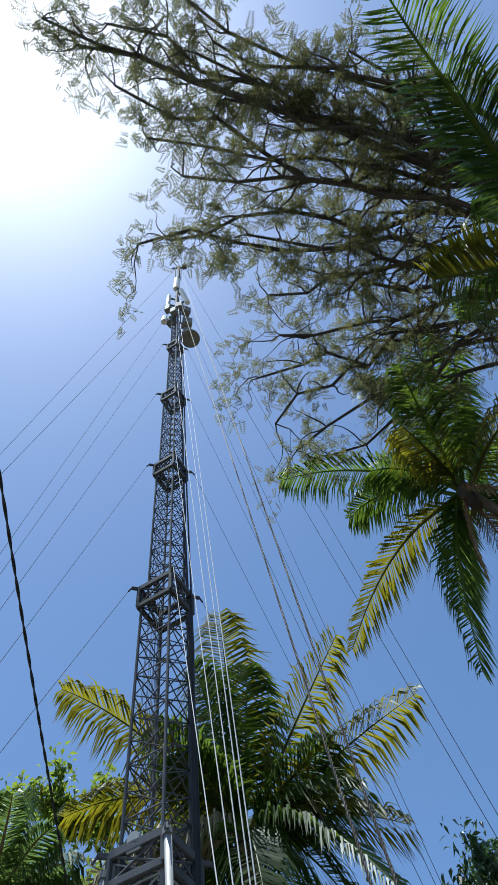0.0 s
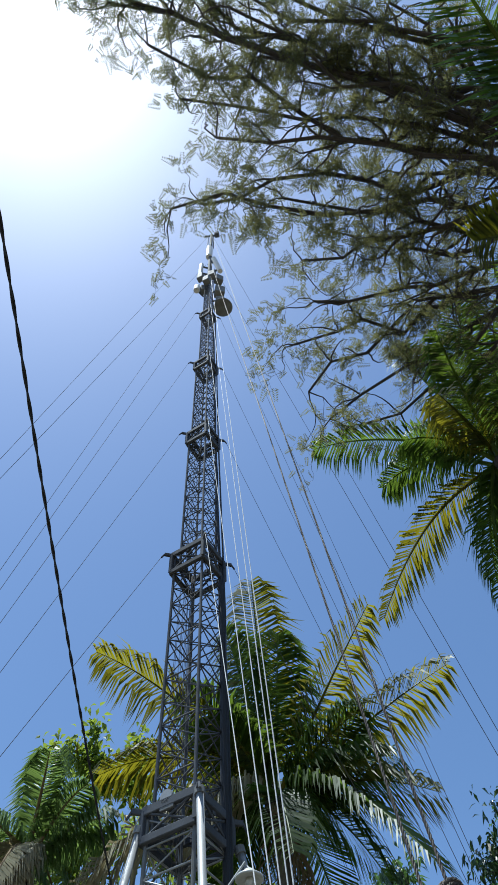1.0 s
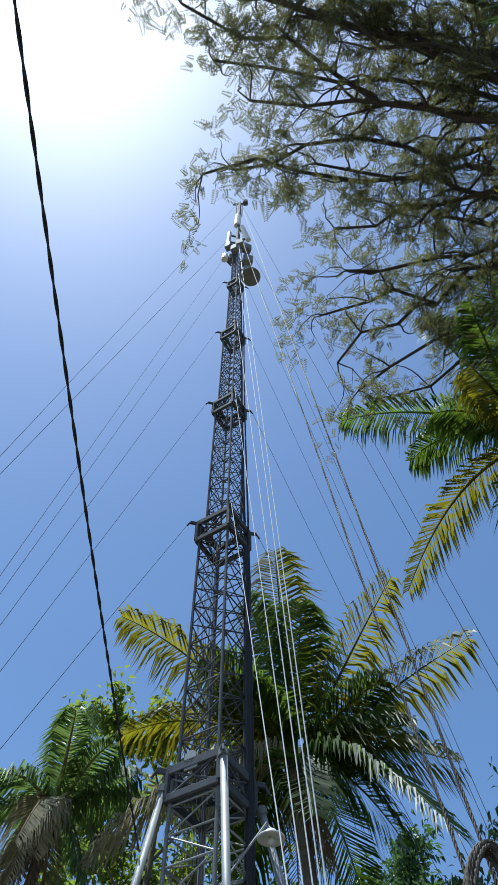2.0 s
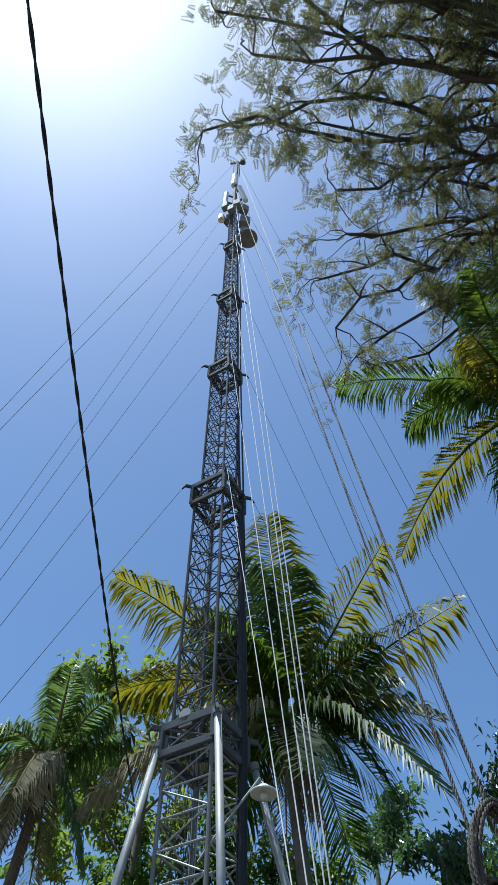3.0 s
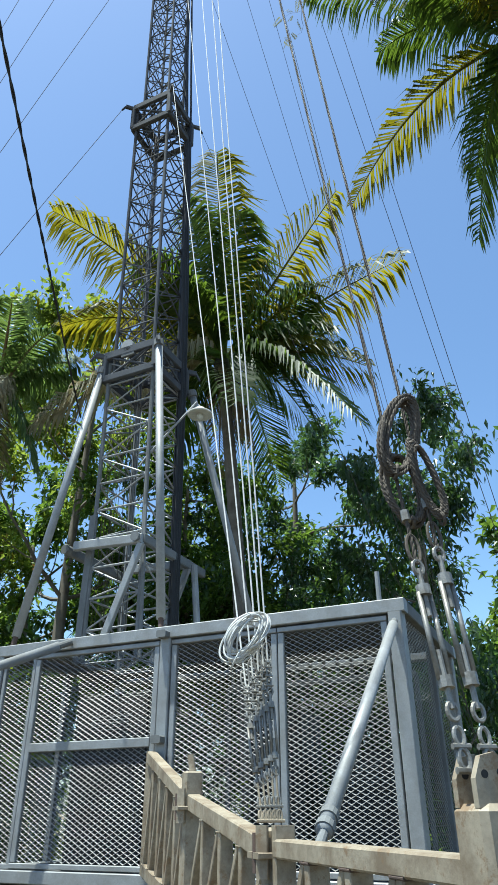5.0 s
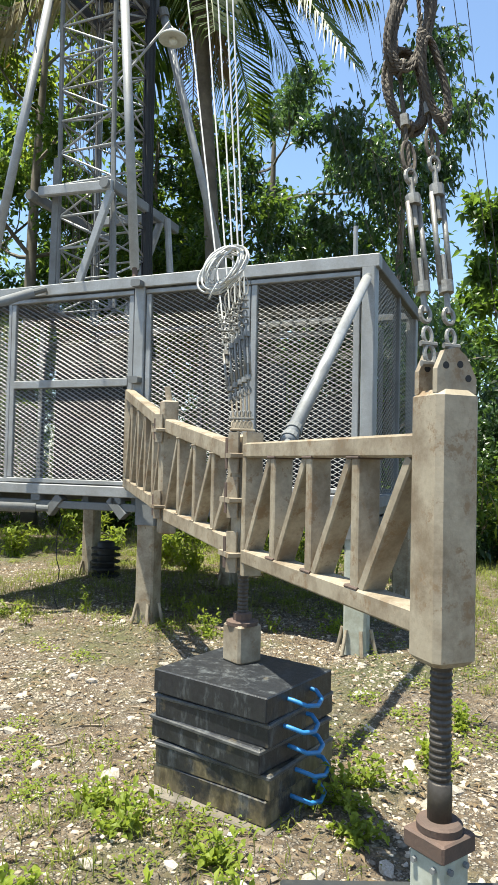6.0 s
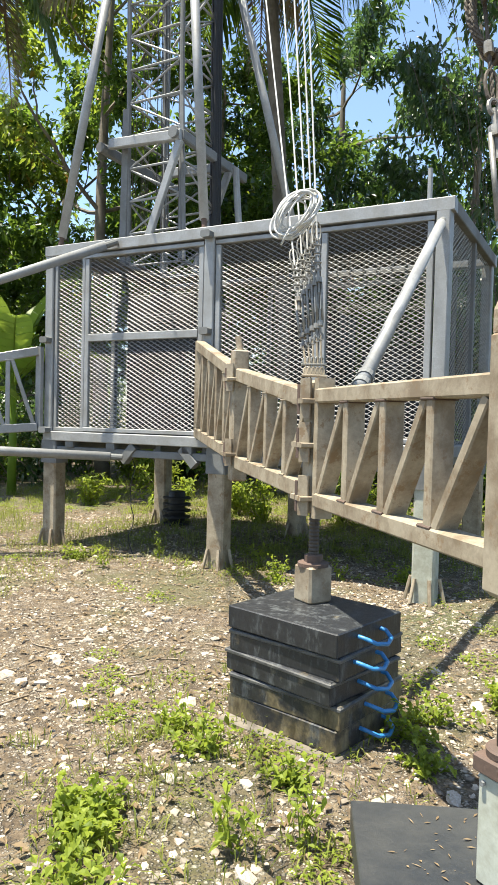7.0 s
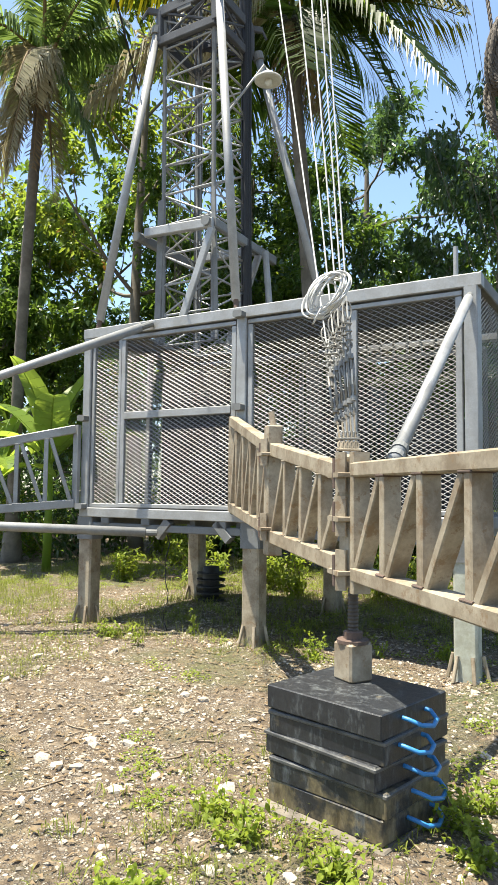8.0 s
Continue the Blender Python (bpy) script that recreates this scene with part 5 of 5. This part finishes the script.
def feather_tree():
    """The wide thin crown overhead: long crooked limbs with feathery leaves."""
    r = random.Random(31)
    foot = Vector((13.5, 2.0, 0))
    th = thing("feathery_tree", "wide spreading tree with crooked dark limbs and fine feathery leaves", "tree", at=foot)
    fork = Vector((9.4, -0.8, 13.6)) - foot
    part("trunk", Shape().tube([(0, 0, 0), (-0.4, -0.2, 4), (-1.2, -0.8, 8), fork * 0.8 + Vector((0, 0, 0.6)), fork], [0.45, 0.36, 0.3, 0.24, 0.2], 12), BARK, th, "", True)
    tips = [(1.9, -9.6, 15.9), (2.2, -8.9, 15.7), (1.1, -5.3, 15.6), (1.6, 0.6, 15.2), (3.1, -8.2, 15.5), (4.4, -7.6, 15.0), (4.3, -8.6, 15.4), (2.9, -8.9, 15.8), (2.4, -8.0, 15.9), (2.4, -6.9, 15.9), (4.0, -7.6, 14.5), (2.7, -6.0, 14.5), (1.7, -5.0, 15.7), (3.2, -4.3, 15.2), (2.9, -3.0, 15.2), (2.7, -2.2, 14.9), (1.8, -1.4, 15.4), (1.5, -0.2, 15.4), (2.2, 1.2, 15.3), (3.7, 0.5, 14.7), (4.1, -6.7, 15.1), (4.1, -4.8, 15.0), (4.1, -2.6, 15.6), (4.2, -0.7, 16.0), (4.9, -3.1, 15.9), (5.0, -5.7, 15.3), (6.5, -6.2, 15.1), (6.6, -3.6, 14.8), (5.3, -2.4, 14.5), (5.2, -0.9, 14.4)]
    ends = []
    for k, tip in enumerate(tips):
        wood = Shape()
        tip = fork.lerp(Vector(tip) - foot, 0.9)
        n = 9
        pts, rad = [], []
        bend = Vector((r.uniform(-0.5, 0.5), r.uniform(-0.5, 0.5), r.uniform(-0.2, 0.5)))
        for i in range(n + 1):
            t = i / n
            p = fork.lerp(tip, t) + bend * math.sin(3.14159 * t) + unit(r) * 0.27 * (1 if 0 < i < n else 0)
            pts.append(p)
            rad.append(0.062 * (1 - 0.8 * t) + 0.011)
        wood.tube(pts, rad, 7, False)
        for i in range(4, n + 1):
            for s in range(2):
                d = (pts[i] - pts[i - 1]).normalized()
                w = (d * 0.7 + unit(r) * 0.95).normalized()
                limb(wood, pts[i], w, r.uniform(0.5, 1.1), rad[i] * 0.7, r, 2, ends, 0.55, 0.0, 1.0, 2)
        part("limb", wood, LIMB, th)
    g = Shape()
    for p, d in ends:
        if r.random() < (0.38 if (p - fork).length > 4.2 else 0.7):
            continue
        for k in range(2):
            w = (d * 0.6 + unit(r)).normalized()
            side = w.cross((Vector((0, 0, 1)) + unit(r) * 0.5).normalized()).normalized()
            nrm = side.cross(w)
            length = r.uniform(0.14, 0.29)
            o = p + unit(r) * 0.11
            for j in range(8):
                for s in (-1, 1):
                    a = o + w * length * (j + 0.6) / 8
                    v = (side * s + w * 0.45).normalized()
                    ln = length * 0.32 * (1 - 0.07 * j)
                    x = w * 0.0105
                    kk = len(g.v)
                    g.v += [tuple(a - x * 0.4), tuple(a + v * ln * 0.6 - x), tuple(a + v * ln - nrm * 0.02), tuple(a + v * ln * 0.6 + x)]
                    g.f.append((kk, kk + 1, kk + 2, kk + 3))
    part("crown", g, ACACIA, th)
    return th


feather_tree()


# ---- banana and undergrowth ----
def banana(foot, seed, n=7, size=1.0):
    r = random.Random(seed)
    th = thing("banana_plant", "young banana plant with broad bright green torn leaves", "banana plant", "banana plants", at=foot)
    part("stem", Shape().tube([(0, 0, 0), (0.02, 0, 0.7 * size), (0.0, 0.02, 1.5 * size)], [0.09, 0.075, 0.05], 9), BANANA, th, "", True)
    for k in range(n):
        az, el = k * 137.5 + r.uniform(-20, 20), r.uniform(45, 82)
        L, W = r.uniform(1.2, 1.7) * size, r.uniform(0.34, 0.46) * size
        p = Vector((0, 0, 1.35 * size))
        d = vec(az, el)
        g = Shape()
        spine = []
        for i in range(13):
            spine.append(p.copy())
            p = p + d * L / 12
            d = (d + Vector((0, 0, -0.11 - 0.06 * r.random()))).normalized()
        for i in range(2, 12):
            f0, f1 = (i - 2) / 10, (i - 1) / 10
            w0, w1 = (W / 2 * math.sin(3.14159 * (0.08 + 0.9 * f)) ** 0.6 for f in (f0, f1))
            dd = (spine[i + 1] - spine[i]).normalized()
            side = dd.cross(Vector((0, 0, 1))).normalized()
            up = side.cross(dd)
            gap = 0.06 if r.random() < 0.3 else 0.0
            for s in (-1, 1):
                kk = len(g.v)
                q = spine[i].lerp(spine[i + 1], 1 - gap)
                g.v += [tuple(spine[i]), tuple(q), tuple(q + side * s * w1 + up * w1 * 0.3), tuple(spine[i] + side * s * w0 + up * w0 * 0.3)]
                g.f.append((kk, kk + 1, kk + 2, kk + 3))
        f = part("leaf", g, BANANA, th)
        part("rib", Shape().tube(spine, [0.02 * (1 - i / 14) + 0.004 for i in range(13)], 5), BANANA, f)
    return th


banana((-6.4, 3.4, 0), 41, 9, 1.5)
banana((-7.3, 2.9, 0), 42, 7, 1.2)


def bush(foot, size, mat, seed, label, leaf=(0.14, 0.06), count=500, group="bushes at the clearing's edge", name="bush"):
    r = random.Random(seed)
    th = thing(name, label, "bush", group, at=(foot[0], foot[1], height(foot[0], foot[1])))
    stems, g = Shape(), Shape()
    for k in range(7):
        d = vec(r.uniform(0, 360), r.uniform(40, 85))
        p, pts = Vector((0, 0, 0)), [Vector((0, 0, 0))]
        for i in range(5):
            d = (d + unit(r) * 0.25).normalized()
            p = p + d * size * 0.22
            pts.append(p)
        stems.tube(pts, [0.012 * size * (1 - i / 6) + 0.002 for i in range(6)], 5)
        for j in range(count // 7):
            i = r.randrange(1, 6)
            q = pts[i] + unit(r) * r.uniform(0, size * 0.28)
            g.leaf(Vector((q.x, q.y, max(0.01, q.z))), (unit(r) + Vector((0, 0, 0.1))).normalized(), (Vector((0, 0, 1)) + unit(r) * 0.6).normalized(), leaf[0] * r.uniform(0.6, 1.2), leaf[1] * r.uniform(0.6, 1.2))
    tagged(part("stem", stems, TWIG, th), kind="stuff")
    part("foliage", g, mat, th)
    return th


r = random.Random(51)
for k in range(34):
    x = -12 + k * 0.52 + r.uniform(-0.3, 0.3)
    y = 5.2 + r.uniform(-0.8, 3.0) + max(0, x) * 0.15
    if math.hypot(x + 6.5, y - 3.2) < 0.6:
        continue
    bush((x, y), r.uniform(0.8, 1.9), (BROAD, BROAD_DARK, WEED, BROAD)[k % 4], 500 + k, "leafy green undergrowth bush", (0.2, 0.085), 700)

for k, (x, y) in enumerate([(-2.6, 3.4), (-1.6, 3.7), (-0.9, 3.2), (0.2, 3.6), (0.9, 3.3), (1.7, 3.9), (2.6, 3.4), (-3.4, 4.0), (-4.3, 3.2)]):
    bush((x, y), 0.45 + 0.08 * (k % 4), WEED, 560 + k, "low bright green leafy undergrowth behind the cage", (0.13, 0.05), 420)

# far woods: leaf clumps closing the view
def woods():
    r = random.Random(61)
    g = Shape()
    for k in range(600):
        x = r.uniform(-26, 14)
        y = r.uniform(13, 26) if x > -12 else r.uniform(4, 22)
        if x > -9 and y < 16:
            continue
        top = 4.6 + 2.6 * noise.noise((x * 0.22, y * 0.1, 2.0)) + (4.0 if x < -7 else 0.8)
        c = Vector((x, y, r.uniform(0.3, max(1.2, top))))
        s = r.uniform(0.7, 1.5)
        for j in range(90):
            q = c + unit(r) * s * r.random() ** 0.4
            g.leaf(Vector((q.x, q.y, max(q.z, 0.05))), unit(r), (Vector((0, 0, 1)) + unit(r) * 0.6).normalized(), 0.42 * r.uniform(0.6, 1.2), 0.2 * r.uniform(0.6, 1.2))
    return solo("far_woods", g, BROAD_DARK, "dense dark green woodland closing the clearing", "woods", kind="stuff")


woods()


# ---- small things on the ground ----
def weed(x, y, size, seed, tall=False, leafy=1.0):
    r = random.Random(seed)
    th = thing("weed", "small bright green weed growing in the gravel", "weed", "weeds in the gravel", at=(x, y, height(x, y) - 0.005))
    st, g = Shape(), Shape()
    n = 3 if tall else 9
    for k in range(n):
        d = vec(r.uniform(0, 360), r.uniform(60, 85) if tall else r.uniform(15, 75))
        ln = size * r.uniform(0.6, 1.1)
        pts = [d * ln * i / 4 + Vector((0, 0, -0.03 * (i / 4) ** 2)) for i in range(5)]
        st.tube(pts, [0.0035, 0.003, 0.0025, 0.002, 0.001], 4)
        for i in range(1, 5):
            for j in range(5 if not tall else 4):
                q = pts[i] + unit(r) * 0.035
                g.leaf(q, (unit(r) + d * 0.3 + Vector((0, 0, 0.15))).normalized(), (Vector((0, 0, 1)) + unit(r) * 0.4).normalized(), (0.045 if not tall else 0.065) * r.uniform(0.7, 1.3) * leafy, (0.028 if not tall else 0.022) * leafy)
    tagged(part("stem", st, WEED, th), kind="stuff")
    part("leaves", g, WEED, th)


for k, (x, y, s, t) in enumerate([(2.05, -3.35, 0.22, 0), (1.85, -3.2, 0.2, 0), (2.55, -3.45, 0.16, 0), (2.95, -2.5, 0.22, 0), (2.85, -2.75, 0.2, 0), (3.0, -3.0, 0.14, 0),
                                  (2.55, -3.95, 0.3, 1), (2.75, -3.8, 0.28, 1), (1.98, -4.12, 0.17, 0), (2.16, -4.36, 0.16, 0),
                                  (0.3, -3.3, 0.3, 1), (-0.9, -0.5, 0.25, 1), (-0.7, 0.2, 0.3, 1),
                                  (0.5, 0.3, 0.28, 1), (0.9, -0.1, 0.25, 0), (1.4, 0.3, 0.25, 1), (1.9, 0.6, 0.25, 0), (-1.4, -0.4, 0.2, 0), (2.4, -4.5, 0.2, 0), (3.2, -2.1, 0.2, 0), (3.3, -1.4, 0.22, 0)]):
    weed(x, y, s, 700 + k, bool(t))
for k, (x, y) in enumerate([(2.0, -4.0), (2.05, -4.22), (1.9, -4.08)]):
    weed(x, y, 0.16, 760 + k, False, 1.0)
wire = Shape().tube([(-1.02 + 0.03 * math.sin(i * 1.3), 0.1 + 0.02 * math.sin(i * 2.1), 1.08 - i * 0.107) for i in range(11)], 0.006, 5)
solo("loose_wire", wire, BLACK, "thin black wire hanging from the cage floor", "wire")


def grass():
    r = random.Random(71)
    g = Shape()
    for k in range(6500):
        x, y = r.uniform(-7, 6), r.uniform(-5.2, 7)
        if noise.noise((x * 0.55, y * 0.55, 0.5)) + r.uniform(-0.25, 0.25) < (0.04 if y < -0.8 else -0.14):
            continue
        z = height(x, y)
        for j in range(r.randrange(8, 22)):
            p = Vector((x + r.gauss(0, 0.05), y + r.gauss(0, 0.05), z - 0.004))
            d = vec(r.uniform(0, 360), r.uniform(35, 85))
            g.leaf(p, d, Vector((0, 0, 1)), r.uniform(0.05, 0.16) * (1.6 if y > 0 else 1), 0.007, 0.1, 0.35)
    return solo("grass", g, GRASS, "sparse tufts of yellow-green grass in the gravel", "grass", kind="stuff")


def ground_cover():
    r = random.Random(73)
    g = Shape()
    for k in range(1000):
        cx, cy = r.uniform(-6, 5.5), r.uniform(-5.0, 5.5)
        if noise.noise((cx * 0.6, cy * 0.6, 3.5)) + r.uniform(-0.2, 0.2) < (0.05 if cy < -0.2 else -0.25):
            continue
        s = r.uniform(0.04, 0.17)
        for j in range(int(60 * s / 0.12)):
            a, d = r.uniform(0, 6.28), s * r.random() ** 0.6
            x, y = cx + math.cos(a) * d, cy + math.sin(a) * d
            p = Vector((x, y, height(x, y) + r.uniform(0.0, 0.05) * (1.3 - d / s)))
            g.leaf(p, vec(r.uniform(0, 360), r.uniform(-5, 50)), (Vector((0, 0, 1)) + unit(r) * 0.4).normalized(), r.uniform(0.015, 0.04), r.uniform(0.01, 0.022))
    return solo("ground_cover", g, WEED, "low bright green creeping weeds in patches on the gravel", "ground cover", kind="stuff")


grass()
ground_cover()


def rock_shape(r, size):
    """A broken stone: blunt facets, flatter than wide."""
    bm = bmesh.new()
    bmesh.ops.create_icosphere(bm, subdivisions=1, radius=size)
    long = r.uniform(0.65, 1.0)
    for v in bm.verts:
        v.co *= r.uniform(0.6, 1.15)
        v.co.y *= long
        v.co.z *= 0.5
    me = bpy.data.meshes.new("stone")
    bm.to_mesh(me)
    bm.free()
    me.materials.append(STONE)
    return me


def under_pads(x, y):
    return abs(x - 2.37) < 0.4 and abs(y + 2.78) < 0.4 or math.hypot(x - PX, y - PY) < 0.62


def litter():
    r = random.Random(81)
    for k in range(110):
        x, y = r.uniform(-1.5, 4.0), r.uniform(-4.8, 0.5)
        if under_pads(x, y):
            continue
        a = r.uniform(0, 6.28)
        ln = r.uniform(0.08, 0.42)
        pts = []
        for i in range(5):
            a += r.uniform(-0.25, 0.25)
            px, py = x + math.cos(a) * ln * i / 4, y + math.sin(a) * ln * i / 4
            pts.append((px, py, height(px, py) + 0.008))
        w = r.uniform(0.5, 1.1)
        solo("twig", Shape().tube(pts, [0.006 * w, 0.0055 * w, 0.005 * w, 0.004 * w, 0.002 * w], 5), TWIG, "dry brown twig lying on the gravel", "twig", "twigs on the ground")
    # fallen leaves, beyond counting
    g = Shape()
    for k in range(11000):
        x, y = r.uniform(-4, 5), r.uniform(-5.2, 4)
        if under_pads(x, y):
            continue
        p = Vector((x, y, height(x, y) + 0.012))
        d = vec(r.uniform(0, 360), r.uniform(-8, 20))
        g.leaf(p, d, (Vector((0, 0, 1)) + unit(r) * 0.3).normalized(), r.uniform(0.02, 0.08), r.uniform(0.008, 0.03))
    for k in range(160):
        # bits of dry leaf on the slate pad
        x, y = PX + 0.02 + r.uniform(-0.36, 0.36), PY - 0.02 + r.uniform(-0.36, 0.36)
        g.leaf(Vector((x, y, 0.153)), vec(r.uniform(0, 360), r.uniform(0, 10)), Vector((0, 0, 1)), r.uniform(0.006, 0.04), r.uniform(0.003, 0.01), 0.15, 0.02)
    solo("leaf_litter", g, DRY, "scattered dry brown fallen leaves on the gravel", "leaf litter", kind="stuff")
    # gravel
    rocks = [[tuple(v.co) for v in rock_shape(r, 1.0).vertices] for _ in range(9)]
    faces = [tuple(p.vertices) for p in rock_shape(r, 1.0).polygons]
    g = Shape()
    for k in range(60000):
        x, y = r.uniform(-4.0, 4.6), r.uniform(-5.2, 2.6)
        if noise.noise((x * 1.1, y * 1.1, 7.0)) + 0.5 * noise.noise((x * 4, y * 4, 1.0)) + r.uniform(-0.4, 0.4) < 0.0 or under_pads(x, y):
            continue
        s = 0.0055 + 0.02 * r.random() ** 3
        z, a = height(x, y), r.uniform(0, 6.28)
        ca, sa = math.cos(a) * s, math.sin(a) * s
        i = len(g.v)
        g.v += [(x + p[0] * ca - p[1] * sa, y + p[0] * sa + p[1] * ca, z + p[2] * s + s * 0.12) for p in rocks[k % 9]]
        g.f += [tuple(i + q for q in f) for f in faces]
    solo("gravel", g, GRAVEL, "loose pale limestone gravel", "gravel", kind="stuff")
    meshes = [rock_shape(r, 1.0) for _ in range(12)]
    count = 0
    while count < 295:
        x, y = r.uniform(-1.6, 4.0), r.uniform(-5.0, 0.2)
        if under_pads(x, y) or noise.noise((x * 1.1, y * 1.1, 7.0)) + r.uniform(-0.4, 0.4) < 0:
            continue
        s = 0.018 + 0.05 * r.random() ** 2.5
        ob = new("stone", meshes[count % 12])
        ob.parent = GROUND
        ob.location, ob.rotation_euler, ob.scale = (x, y, height(x, y) + s * 0.08), (r.uniform(-0.4, 0.4), r.uniform(-0.4, 0.4), r.uniform(0, 6.28)), (s, s * r.uniform(0.7, 1), s)
        count += 1


litter()

# a dark plastic stump of stacked discs by the rear leg
stump = thing("plastic_stump", "short black ribbed plastic drum standing behind the cage leg", "drum", at=(-1.75, 2.1, height(-1.75, 2.1)))
part("core", Shape().lathe([(0.12, 0.0), (0.12, 0.48), (0.1, 0.5)], (0, 0, 0), 16), BLACK, stump, "", True)
for k in range(5):
    part("disc", Shape().lathe([(0.1, 0.03), (0.2, 0.035), (0.2, 0.055), (0.1, 0.06)], (0, 0, 0.09 * k), 18), BLACK, stump)
